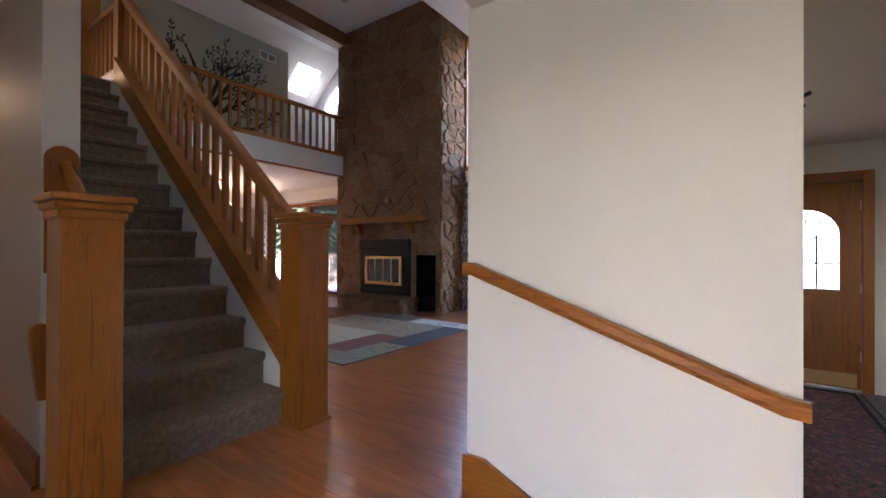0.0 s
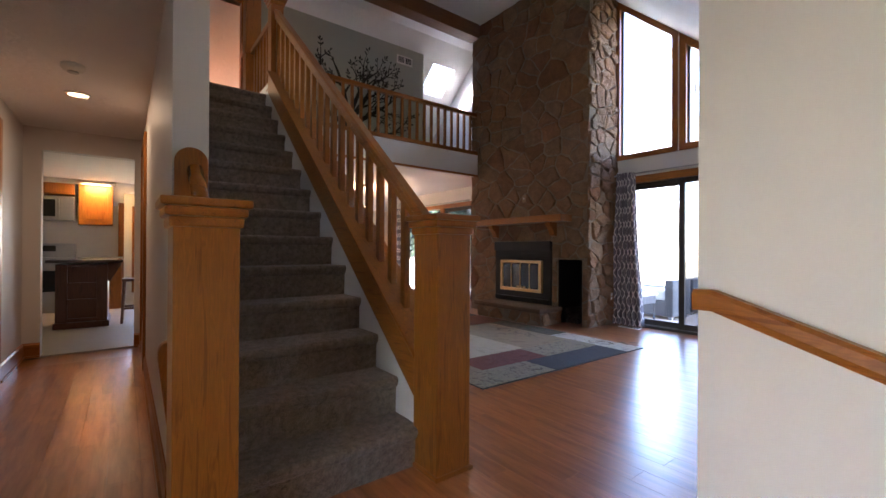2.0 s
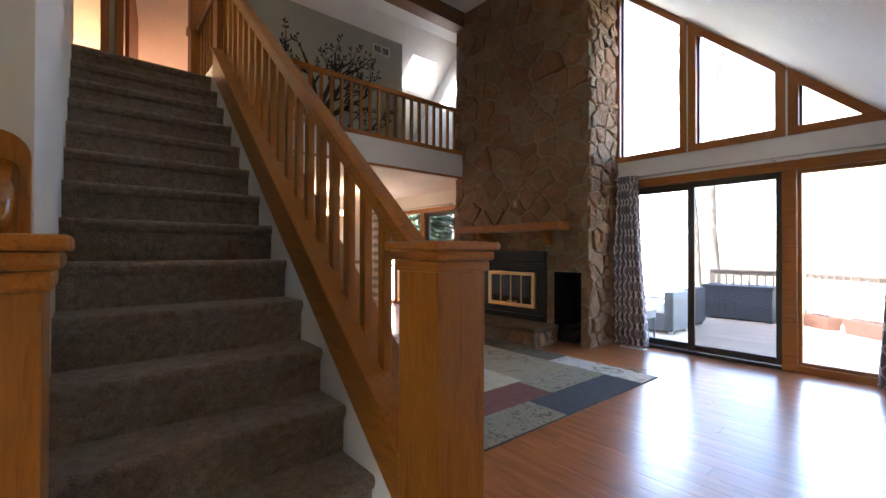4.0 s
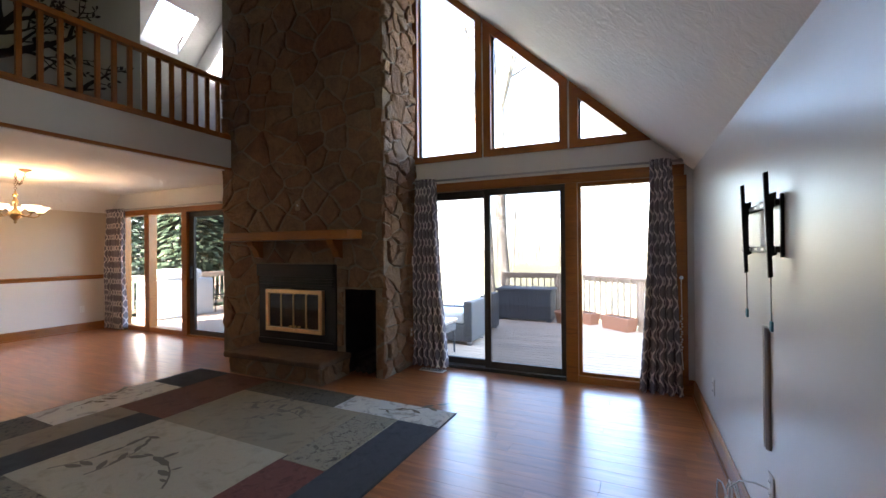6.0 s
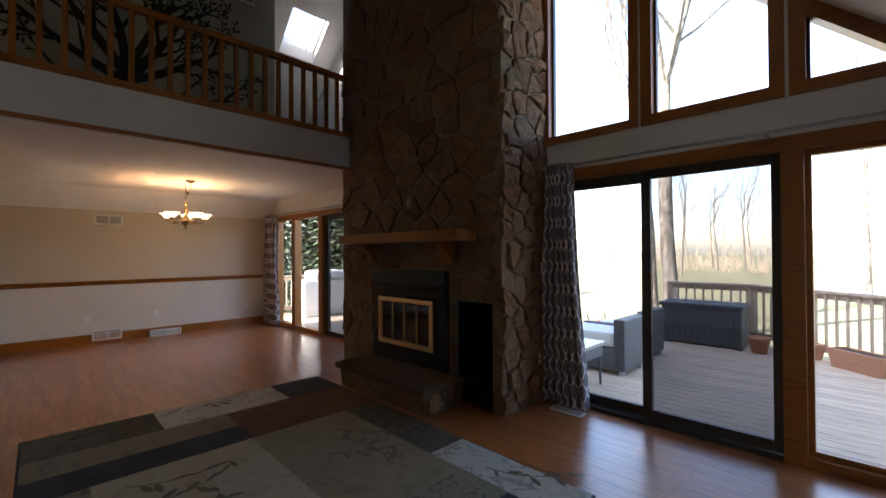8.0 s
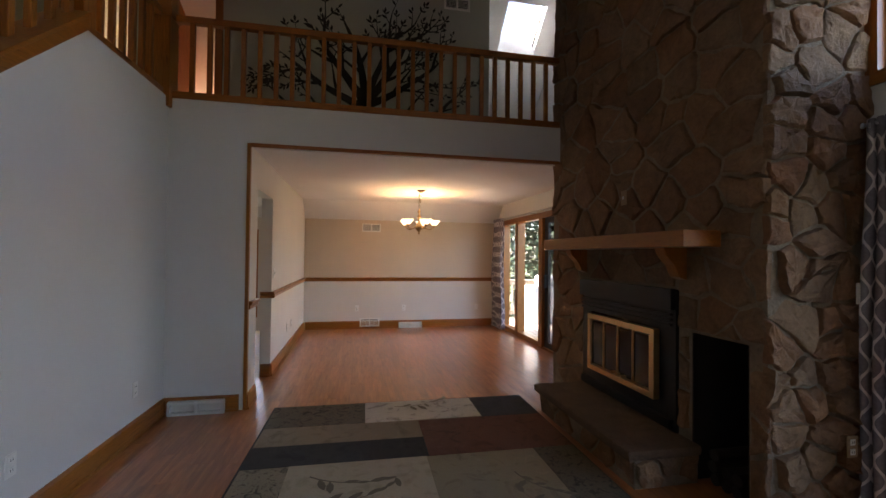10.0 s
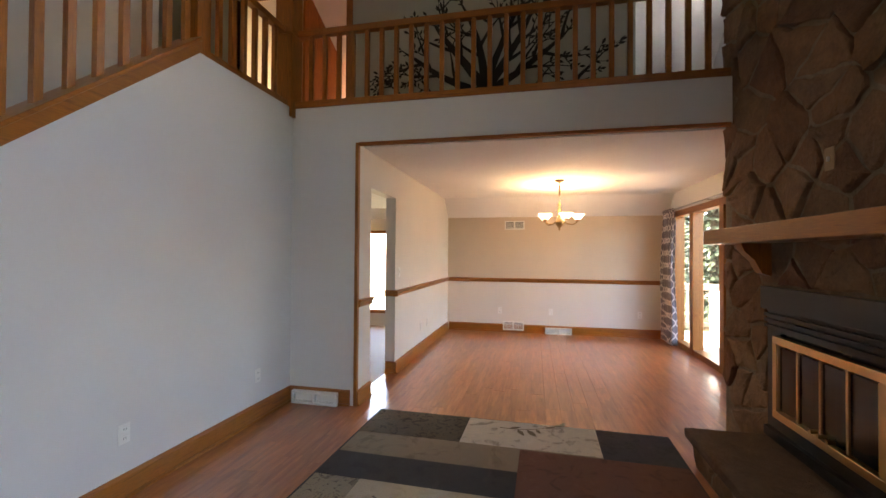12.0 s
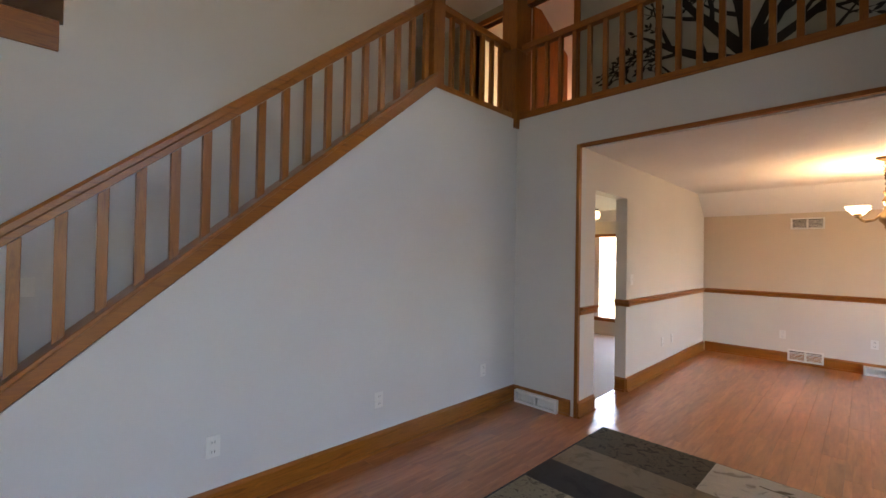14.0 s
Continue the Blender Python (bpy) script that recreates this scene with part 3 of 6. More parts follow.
trim("baseboard", board_y(-0.90, -0.767, -5.42, 1), M_OAKY, "oak baseboard at the kitchen opening")
trim("baseboard", board_y(-0.02, 0.045, -5.42, 1), M_OAKY, "oak baseboard at the kitchen opening")
trim("baseboard", board_x(DW, -9.22, WY, -1), M_OAKX, "oak baseboard in the dining room")
# sloping skirting on the partition wall
b = pr([(-0.195, 0.0), (-0.195, 0.155), (-0.09, 0.155), (0.83, -0.25), (0.933, -0.25), (0.933, ENTRY), (0.4, ENTRY), (-0.05, 0.0)], "y", 1.096, 1.114)
trim("skirting", b, M_OAKX, "oak skirting stepping down to the entry")


def chair_rail(axis, a0, a1, at, out):
    z = 0.912
    pts = [(at, z), (at + 0.018 * out, z + 0.005), (at + 0.021 * out, z + 0.026), (at + 0.013 * out, z + 0.034), (at + 0.030 * out, z + 0.050), (at + 0.036 * out, z + 0.058), (at + 0.036 * out, z + 0.076), (at, z + 0.076)]
    return pr(pts, "y" if axis == "y" else "x", a0, a1)


trim("chair_rail", chair_rail("y", 1.92, WY, DW, 1), M_OAKY, "oak chair rail moulding")
trim("chair_rail", chair_rail("x", DW + 0.035, -6.46, 1.92, 1), M_OAKX, "oak chair rail moulding")
trim("chair_rail", chair_rail("x", -5.74, OX - 0.02, 1.92, 1), M_OAKX, "oak chair rail moulding")
trim("chair_rail", chair_rail("y", 1.80, 1.96, -6.48, 1), M_OAKY, "oak chair rail returning into the doorway")
# opening edge trim
structure("wall_opening_edge", bx(OX - 0.122, OX - 0.03, 1.897, 1.923, 0, 2.455), M_WALL, "grey painted edge of the dining opening", "wall")
b = bx(OX - 0.03, OX + 0.012, 1.895, 1.925, 0, 2.455)
trim("opening_trim", b, M_OAKZ, "narrow oak trim on the opening edge")
trim("opening_trim", bx(OX - 0.03, OX + 0.012, 1.925, 5.02, 2.43, 2.458), M_OAKMATT, "narrow oak trim along the opening head")
# ---- windows ----


def bars(parent, name, rects, y0, y1, material, bev=0.004):
    """Frame members: each (x0, x1, z0, z1) is a mesh of its own."""
    for x0, x1, z0, z1 in rects:
        part(name, bx(x0, x1, y0, y1, z0, z1, bev=bev), material, parent)


def pane_part(parent, x0, x1, z0, z1, y, material=None, name="pane"):
    p = part(name, bx(x0, x1, y, y + 0.006, z0, z1), material or M_GLASS, parent)
    p.visible_shadow = False
    return p


w1 = thing("window_1", "oak-framed sliding patio door beside a fixed window", "patio door", kind="structure")
bars(w1, "casing", [(-3.0, -0.24, 2.06, 2.16), (-1.32, -1.20, 0.0, 2.06), (-0.33, -0.22, 0.0, 2.06), (-3.02, -2.96, 0.0, 2.06)], WY - 0.018, WY + 0.12, M_OAKX)
bars(w1, "sill", [(-1.20, -0.33, 0.0, 0.07)], WY - 0.01, WY + 0.14, M_OAKX)
bars(w1, "track", [(-3.0, -1.32, -0.01, 0.035)], WY - 0.01, WY + 0.14, M_DARKFRAME)
bars(w1, "stop", [(-1.20, -1.165, 0.07, 2.06), (-0.355, -0.33, 0.07, 2.06), (-1.165, -0.355, 2.02, 2.06), (-1.165, -0.355, 0.07, 0.105)], WY + 0.03, WY + 0.10, M_OAKZ)
pane_part(w1, -1.165, -0.355, 0.105, 2.02, WY + 0.06)
door = part("sliding_door", bx(-2.22, -2.15, WY + 0.02, WY + 0.06, 0.04, 2.075), M_DARKFRAME, w1, "dark bronze sliding door frame")
for r in ((-1.375, -1.32, 0.04, 2.075), (-2.15, -1.375, 1.99, 2.075), (-2.15, -1.375, 0.04, 0.115)):
    part("rail", bx(r[0], r[1], WY + 0.02, WY + 0.06, r[2], r[3], bev=0.004), M_DARKFRAME, door)
pane_part(door, -2.15, -1.375, 0.115, 1.99, WY + 0.04, M_SCREEN)
door = part("fixed_door", bx(-2.96, -2.90, WY + 0.07, WY + 0.11, 0.04, 2.075), M_DARKFRAME, w1, "dark bronze fixed door frame")
for r in ((-2.24, -2.18, 0.04, 2.075), (-2.90, -2.24, 1.97, 2.075), (-2.90, -2.24, 0.04, 0.115)):
    part("rail", bx(r[0], r[1], WY + 0.07, WY + 0.11, r[2], r[3], bev=0.004), M_DARKFRAME, door)
pane_part(door, -2.90, -2.24, 0.115, 1.97, WY + 0.09)

w2 = thing("window_2", "tall oak-framed trapezoid and triangle gable windows", "window", kind="structure")


def gable_light(x0, x1, f):
    """One glazed opening under the slope, with a frame f wide round it."""
    zb = 2.42
    t0, t1 = roof_z(x0) - 0.005, max(roof_z(x1) - 0.005, zb)
    k = f * math.hypot(1, SLOPE)
    xi0, xi1 = x0 + f, x1 - f
    if roof_z(x1) - zb < 0.2:
        xi1 = min(xi1, WX - (zb + f - 2.10 + k) / SLOPE)
    b0, b1 = roof_z(xi0) - k, roof_z(xi1) - k
    y0, y1 = WY - 0.018, WY + 0.12
    part("frame_bottom", pr([(x0, zb), (x1, zb), (xi1, zb + f), (xi0, zb + f)], "y", y0, y1), M_OAKX, w2)
    part("frame_left", pr([(x0, zb), (xi0, zb + f), (xi0, b0), (x0, t0)], "y", y0, y1), M_OAKZ, w2)
    part("frame_top", pr([(x0, t0), (xi0, b0), (xi1, b1), (x1, t1)], "y", y0, y1), M_OAKX, w2)
    if t1 > zb + 0.1:
        part("frame_right", pr([(x1, zb), (x1, t1), (xi1, b1), (xi1, zb + f)], "y", y0, y1), M_OAKZ, w2)
    part("bead", pr([(xi0, zb + f), (xi0 + 0.02, zb + f), (xi0 + 0.02, b0 - 0.02 * SLOPE), (xi0, b0)], "y", WY + 0.05, WY + 0.09), M_DARKFRAME, w2)
    p = part("pane", pr([(xi0, zb + f), (xi1, zb + f), (xi1, max(b1, zb + f + 0.002)), (xi0, b0)], "y", WY + 0.06, WY + 0.066), M_GLASS, w2)
    p.visible_shadow = False


gable_light(-3.12, -2.225, 0.075)
gable_light(-2.205, -1.29, 0.085)
gable_light(-1.27, -0.51, 0.085)
bars(w2, "mullion", [(-2.225, -2.205, 2.42, 3.95), (-1.29, -1.27, 2.42, 3.1)], WY - 0.005, WY + 0.12, M_WALL, 0.0)

w3 = thing("window_3", "dining room window wall with a sliding door", "patio door", kind="structure")
bars(w3, "casing", [(-9.22, -6.3, 2.04, 2.13), (-9.22, -9.10, 0.0, 2.04), (-8.47, -8.34, 0.0, 2.04), (-7.47, -7.34, 0.0, 2.04), (-6.36, -6.30, 0.0, 2.04)], WY - 0.018, WY + 0.12, M_OAKX)
bars(w3, "sill", [(-9.10, -7.47, 0.0, 0.08), (-7.34, -6.36, 0.0, 0.03)], WY - 0.01, WY + 0.14, M_OAKX)
pane_part(w3, -9.10, -8.47, 0.08, 2.04, WY + 0.06)
pane_part(w3, -8.34, -7.47, 0.08, 2.04, WY + 0.06)
door = part("sliding_door", bx(-7.34, -7.22, WY + 0.03, WY + 0.07, 0.03, 2.04), M_DARKFRAME, w3, "dark bronze sliding door frame")
for r in ((-6.44, -6.36, 0.03, 2.04), (-7.22, -6.44, 1.96, 2.04), (-7.22, -6.44, 0.03, 0.11)):
    part("rail", bx(r[0], r[1], WY + 0.03, WY + 0.07, r[2], r[3], bev=0.004), M_DARKFRAME, door)
part("handle", bx(-7.27, -7.245, WY - 0.02, WY + 0.03, 0.95, 1.15, bev=0.006), M_BLACK, door)
pane_part(door, -7.22, -6.44, 0.11, 1.96, WY + 0.05, M_SCREEN)

w4 = thing("window_4", "bright kitchen nook window", "window", kind="structure")
for y0, y1, z0, z1 in ((0.0, 0.06, 0.25, 1.88), (1.04, 1.1, 0.25, 1.88), (0.06, 1.04, 1.82, 1.88), (0.06, 1.04, 0.25, 0.32)):
    part("window_frame", bx(DW - 0.1, DW + 0.015, y0, y1, z0, z1, bev=0.004), M_OAKY, w4)
w5 = thing("window_5", "wide entry window beside the front steps", "window", kind="structure")
for x0, x1, z0, z1 in ((-0.2, -0.12, 0.2, 1.9), (1.02, 1.1, 0.2, 1.9), (-0.12, 1.02, 1.82, 1.9), (-0.12, 1.02, 0.2, 0.28), (0.42, 0.48, 0.28, 1.82)):
    part("window_frame", bx(x0, x1, -2.93, -2.79, z0, z1, bev=0.004), M_OAKX, w5)


# ---- curtains ----
def curtain(name, x0, x1, bx0, bx1, folds, label, y=WY - 0.085, z0=0.015, z1=2.21, amp=0.035):
    """A gathered cloth between two edges that spread from top to bottom."""
    c = thing(name, label, "curtain")
    b = bmesh.new()
    uvl = b.loops.layers.uv.new("UVMap")
    nu, nv = folds * 10, 26
    grid = []
    for j in range(nv + 1):
        v = j / nv
        row = []
        for i in range(nu + 1):
            u = i / nu
            left, right = x0 + (bx0 - x0) * (1 - v) ** 1.3, x1 + (bx1 - x1) * (1 - v) ** 1.3
            ph = u * folds * 2 * math.pi + 0.5 * math.sin(3 * v + u * 5)
            a = amp * (0.75 + 0.5 * (1 - v)) * (1 + 0.25 * math.sin(u * 9 + 2 * v))
            wob = 0.012 * math.sin(v * 8 + u * 7)
            row.append((b.verts.new((left + (right - left) * u + 0.010 * math.sin(2 * ph), y + a * math.cos(ph) + wob, z0 + (z1 - z0) * v)), u * folds * 0.21, v * (z1 - z0)))
        grid.append(row)
    for j in range(nv):
        for i in range(nu):
            q = [grid[j][i], grid[j][i + 1], grid[j + 1][i + 1], grid[j + 1][i]]
            f = b.faces.new([k[0] for k in q])
            for lp, k in zip(f.loops, q):
                lp[uvl].uv = (k[1], k[2])
    ob = part("cloth", b, M_CURTAIN, c, smooth=True)
    md = ob.modifiers.new("thick", "SOLIDIFY")
    md.thickness = 0.003
    for i in range(folds):
        u = (i + 0.5) / folds
        x = x0 + (x1 - x0) * u
        ring = bmesh.new()
        cyl(ring, (x - 0.006, y, z1 - 0.035), (x + 0.006, y, z1 - 0.035), 0.026, seg=14)
        part("grommet", ring, M_STEEL, c)
    return c


curtain("curtain", -3.05, -2.785, -3.10, -2.64, 6, "grey lattice-patterned curtain gathered beside the patio door")
curtain("curtain", -0.53, -0.35, -0.635, -0.26, 5, "grey lattice-patterned curtain gathered at the window corner")
curtain("curtain", -9.48, -8.97, -9.52, -8.92, 7, "grey lattice-patterned curtain in the dining room", z1=2.17)


def rod(name, x0, x1, z, y, label):
    r = thing(name, label, "curtain rod")
    part("pole", cyl(bmesh.new(), (x0, y, z), (x1, y, z), 0.011, seg=10), M_STEEL, r, smooth=True)
    for x, s in ((x0, -1), (x1, 1)):
        part("finial", lathe_x((x, y, z), s), M_STEEL, r, smooth=True)
    for x in (x0 + 0.08, (x0 + x1) / 2 + 0.3, x1 - 0.06):
        part("bracket", bx(x - 0.008, x + 0.008, y, WY - 0.0, z - 0.02, z - 0.008), M_STEEL, r)
    return r


def lathe_x(at, s):
    b = lathe(bmesh.new(), [(0.008, 0), (0.016, 0.01), (0.018, 0.03), (0.012, 0.045), (0.004, 0.05)], 12)
    bmesh.ops.transform(b, matrix=Matrix.Translation(at) @ Matrix.Rotation(radians(90 * s), 4, "Y"), verts=b.verts[:])
    return b


rod("curtain_rod", -3.06, -0.30, 2.185, WY - 0.085, "slim steel curtain rod over the patio door")
rod("curtain_rod", -9.48, -6.4, 2.15, WY - 0.085, "slim steel curtain rod over the dining windows")

# drapery wand hanging from the window trim
wd = thing("cord_wand", "clear twisted cord hanging on the window trim", "cord", (-0.275, WY - 0.03, 1.1))
part("cleat", cyl(bmesh.new(), (0, 0.012, 0.0), (0, -0.02, 0.0), 0.018, seg=12), M_CHROME, wd)
b = bmesh.new()
for i in range(14):
    z = -0.36 - i * 0.024
    bmesh.ops.create_uvsphere(b, u_segments=6, v_segments=5, radius=0.010, matrix=Matrix.Translation((0.006 * math.sin(i * 2.2), 0.0, z)))
part("beads", b, M_PLATE, wd, smooth=True)
part("cord", cyl(bmesh.new(), (0.0, 0, -0.02), (0.004, 0, -0.36), 0.004, seg=6), M_PLATE, wd)
part("loop", cyl(bmesh.new(), (0.0, 0, -0.69), (0.010, 0, -0.86), 0.005, seg=6), M_PLATE, wd)

# ---- stair parts ----
st = thing("staircase", "straight staircase covered in grey-brown carpet", "stairs", (SX, (Y0 + Y1) / 2, 0))
for i in range(14):
    x0 = -RUN * i
    deep = RUN if i < 13 else (SX - 13 * RUN) - OX
    z0, z1 = RISE * i, RISE * (i + 1)
    hw = (Y1 - Y0) / 2
    b = bmesh.new()
    prof = [(x0 - deep, z1), (x0 + 0.012, z1)]
    for k in range(1, 6):
        a = math.pi / 2 * k / 5
        prof.append((x0 + 0.012 + 0.016 * math.sin(a), z1 - 0.022 + 0.022 * math.cos(a)))
    prof += [(x0 + 0.02, z1 - 0.045), (x0 + 0.004, z1 - 0.06), (x0, z0 - 0.02 if i else 0.0), (x0 - deep, z0 - 0.02 if i else 0.0)]
    part("step", prism(b, prof, "y", -hw, hw), M_CARPET, st)
CAP0, CAP1 = -1.46, -4.24


def slope_z(x, up):
    return 2.82 + 0.853 * (CAP1 - x) + up


trim("stair_cap", pr([(CAP0, slope_z(CAP0, 0.0)), (CAP1, slope_z(CAP1, 0.0)), (CAP1, slope_z(CAP1, 0.085)), (CAP0, slope_z(CAP0, 0.085))], "y", 1.236, 1.252, bev=0.004), M_OAKX, "sloping oak face board on the stair wall")
trim("stair_cap", pr([(CAP0, slope_z(CAP0, 0.085)), (CAP1, slope_z(CAP1, 0.085)), (CAP1, slope_z(CAP1, 0.115)), (CAP0, slope_z(CAP0, 0.115))], "y", Y1 - 0.03, 1.266, bev=0.006), M_OAKX, "sloping oak cap on the stair wall")
trim("stair_cap", pr([(CAP0, slope_z(CAP0, 0.0)), (CAP1, slope_z(CAP1, 0.0)), (CAP1, slope_z(CAP1, 0.085)), (CAP0, slope_z(CAP0, 0.085))], "y", Y1, 1.235), M_OAKX, "oak core of the sloping stair cap")
trim("stair_skirt", pr([(CAP0, slope_z(CAP0, -0.12)), (CAP1, slope_z(CAP1, -0.12)), (CAP1, slope_z(CAP1, 0.082)), (CAP0, slope_z(CAP0, 0.082))], "y", Y1 - 0.018, Y1 - 0.002, bev=0.004), M_OAKX, "oak skirt board beside the steps")


def post(at, h, w, label, cap=True):
    p = thing("newel_post", label, "newel post", at)
    part("shaft", bx(-w / 2, w / 2, -w / 2, w / 2, 0, h - 0.09 if cap else h, bev=0.004), M_OAKZ, p)
    if cap:
        part("neck_moulding", bx(-w / 2 - 0.012, w / 2 + 0.012, -w / 2 - 0.012, w / 2 + 0.012, h - 0.095, h - 0.06, bev=0.008), M_OAKX, p)
        part("moulding", bx(-w / 2 - 0.024, w / 2 + 0.024, -w / 2 - 0.024, w / 2 + 0.024, h - 0.06, h - 0.028, bev=0.010), M_OAKX, p)
        part("cap", bx(-w / 2 - 0.036, w / 2 + 0.036, -w / 2 - 0.036, w / 2 + 0.036, h - 0.028, h, bev=0.007), M_OAKX, p, "worn dark-edged oak cap")
        part("base_moulding", bx(-w / 2 - 0.014, w / 2 + 0.014, -w / 2 - 0.014, w / 2 + 0.014, 0, 0.022, bev=0.005), M_OAKX, p)
    return p


post((-1.365, 1.157, 0), 1.25, 0.20, "square oak newel post with a moulded cap at the stair foot")
post((-1.365, 0.115, 0), 1.245, 0.195, "square oak newel post with a moulded cap beside the hall")
post((-4.30, 1.155, LOFT + 0.02), 0.99, 0.125, "slim oak newel post at the top of the stairs")
col = thing("column", "square oak column carrying the ceiling beam", "column", (OX - 0.02, 1.17, LOFT))
part("shaft", bx(-0.09, 0.09, -0.09, 0.09, 0.0, 4.95 - LOFT, bev=0.005), M_OAKZ, col)
part("collar", bx(-0.105, 0.105, -0.105, 0.105, 0.80, 0.88, bev=0.008), M_OAKX, col)


def hand_z(x):
    return 2.268 + 0.848 * (-2.678 - x)


br = thing("stair_balustrade", "oak stair railing with square balusters", "railing", (0, 1.155, 0))
prof = [(-0.030, -0.03), (0.030, -0.03), (0.030, -0.005), (0.036, 0.0), (0.036, 0.022), (0.026, 0.034), (-0.026, 0.034), (-0.036, 0.022), (-0.036, 0.0), (-0.030, -0.005)]
b = bmesh.new()
ends = []
for x in (-1.44, -4.26):
    ends.append([b.verts.new((x, p[0], hand_z(x) - 0.05 + p[1] * 1.55)) for p in prof])
n = len(prof)
for i in range(n):
    b.faces.new((ends[0][i], ends[0][(i + 1) % n], ends[1][(i + 1) % n], ends[1][i]))
b.faces.new(ends[0])
b.faces.new(ends[1][::-1])
part("handrail", b, M_OAKX, br, "moulded oak handrail")
x = -1.558
while x > -4.2:
    zb, zt = slope_z(x, 0.10), hand_z(x) - 0.08
    part("baluster", pr([(x - 0.022, zb), (x + 0.022, zb - 0.037), (x + 0.022, zt - 0.037), (x - 0.022, zt)], "y", -0.019, 0.019, bev=0.003), M_OAKZ, br)
    x -= 0.1467


def straight_rail(name, axis, a0, a1, at, label, skip=0.0):
    r = thing(name, label, "railing")
    zt, zb = 3.585, 2.855

    def rb(lo, hi, w, z0, z1):
        return bx(lo, hi, at - w, at + w, z0, z1, bev=0.006) if axis == "x" else bx(at - w, at + w, lo, hi, z0, z1, bev=0.006)
    m = M_OAKX if axis == "x" else M_OAKY
    part("top_rail", rb(a0, a1, 0.034, zt - 0.06, zt), m, r)
    part("bottom_rail", rb(a0, a1, 0.05, zb - 0.035, zb + 0.03), m, r)
    n = max(2, round((a1 - a0) / 0.146))
    for i in range(1, n):
        c = a0 + (a1 - a0) * i / n
        part("baluster", rb(c - 0.021, c + 0.021, 0.019, zb + 0.02, zt - 0.05), M_OAKZ, r)
    return r


straight_rail("landing_railing", "x", OX + 0.07, -4.36, 1.165, "short oak railing between the newel and the column")
straight_rail("loft_railing", "y", 1.26, 5.02, OX - 0.04, "oak loft railing with square balusters")

# wall handrail beside the entry steps
hr = thing("wall_handrail", "oak handrail sloping down the white wall", "handrail", (0, 1.075, 0))
prof2 = [(-0.022, -0.022), (0.010, -0.022), (0.012, 0.006), (0.018, 0.018), (0.012, 0.030), (-0.016, 0.030), (-0.026, 0.020), (-0.026, -0.004)]
STOPS = [(-0.168, 0.953), (-0.125, 0.953), (0.885, 0.598), (0.945, 0.592)]


def rail_piece(p, q):
    """One length of the moulded rail between two section places."""
    bm = bmesh.new()
    e0, e1 = [[bm.verts.new((x, c[0], z + c[1])) for c in prof2] for x, z in (p, q)]
    m = len(prof2)
    for i in range(m):
        bm.faces.new((e0[i], e0[(i + 1) % m], e1[(i + 1) % m], e1[i]))
    bm.faces.new(e0)
    bm.faces.new(e1[::-1])
    return bm


part("end_return", rail_piece(STOPS[0], STOPS[1]), M_OAKX, hr)
part("rail", rail_piece(STOPS[1], STOPS[2]), M_OAKX, hr, "moulded sloping oak rail")
part("end_return", rail_piece(STOPS[2], STOPS[3]), M_OAKX, hr)


# rounded rosette and rail end on the stair wall
ro = thing("handrail_rosette", "rounded oak plaque with a glossy handrail end", "handrail", (-1.68, 0.11, 0.07))
pts = [(-0.06, 0.86)] + [(0.06 * math.cos(a), 1.36 + 0.06 * math.sin(a)) for a in np.linspace(math.pi, 0, 13)] + [(0.06, 0.86)]
part("plaque", pr(pts, "x", 0.0, 0.022, bev=0.004), M_OAKZ, ro)
b = cyl(bmesh.new(), (0.02, 0.012, 1.33), (0.17, 0.012, 1.20), 0.029, seg=16)
part("rail_end", b, oak("oak_gloss", OAK_D, OAK_L, "x", 0.12), ro, smooth=True)
hs = thing("hall_handrail", "rounded oak handrail end on the hall side", "handrail", (-1.68, 0.035, 0.03))
pts = [(-0.005, 0.36), (-0.035, 0.62)] + [(0.035 * math.cos(a), 0.65 + 0.04 * math.sin(a)) for a in np.linspace(math.pi, 0, 9)] + [(0.04, 0.36)]
part("rail", pr(pts, "x", 0.0, 0.05, bev=0.006), M_OAKZ, hs)
trim("overlook_sill", bx(-2.00, -1.15, 0.04, 0.185, 2.665, 2.765, bev=0.006), M_OAKX, "oak sill under the upstairs overlook")
trim("overlook_apron", bx(-2.00, -1.15, 0.04, 0.178, 2.765, 2.86, bev=0.004), M_OAKX, "oak ledge of the upstairs overlook")

# ---- fireplace ----
mt = thing("mantel_shelf", "thick oak mantel shelf on the stone chimney", "mantel", (-4.42, 4.90, 1.49))
part("shelf", bx(-0.785, 1.065, -0.145, 0.115, 0.012, 0.112, bev=0.006), M_OAKX, mt)
for x in (-0.45, 0.76):
    part("corbel", pr([(0.115, 0.012), (0.115, -0.2), (0.06, -0.18), (0.02, -0.10), (-0.04, -0.04), (-0.06, 0.012)], "x", x - 0.045, x + 0.045, bev=0.004), M_OAKZ, mt)
fp = thing("fireplace_insert", "black metal fireplace with brass-framed glass doors", "fireplace", (-4.32, 5.0, 0.24))
part("surround", bx(-0.59, 0.59, 0.03, 0.06, 0.0, 0.10), M_BLACK, fp)
for r in ((-0.59, -0.44, 0.10, 0.98), (0.44, 0.59, 0.10, 0.98), (-0.44, 0.44, 0.70, 0.98), (-0.44, 0.44, 0.10, 0.18)):
    part("surround_panel", bx(r[0], r[1], 0.03, 0.06, r[2], r[3]), M_BLACK, fp)
part("hood", bx(-0.59, 0.59, -0.012, 0.03, 0.84, 0.985, bev=0.005), mat("grey_black_hood", (0.016, 0.016, 0.017), 0.45, 0.4), fp, "slightly lighter metal hood strip")
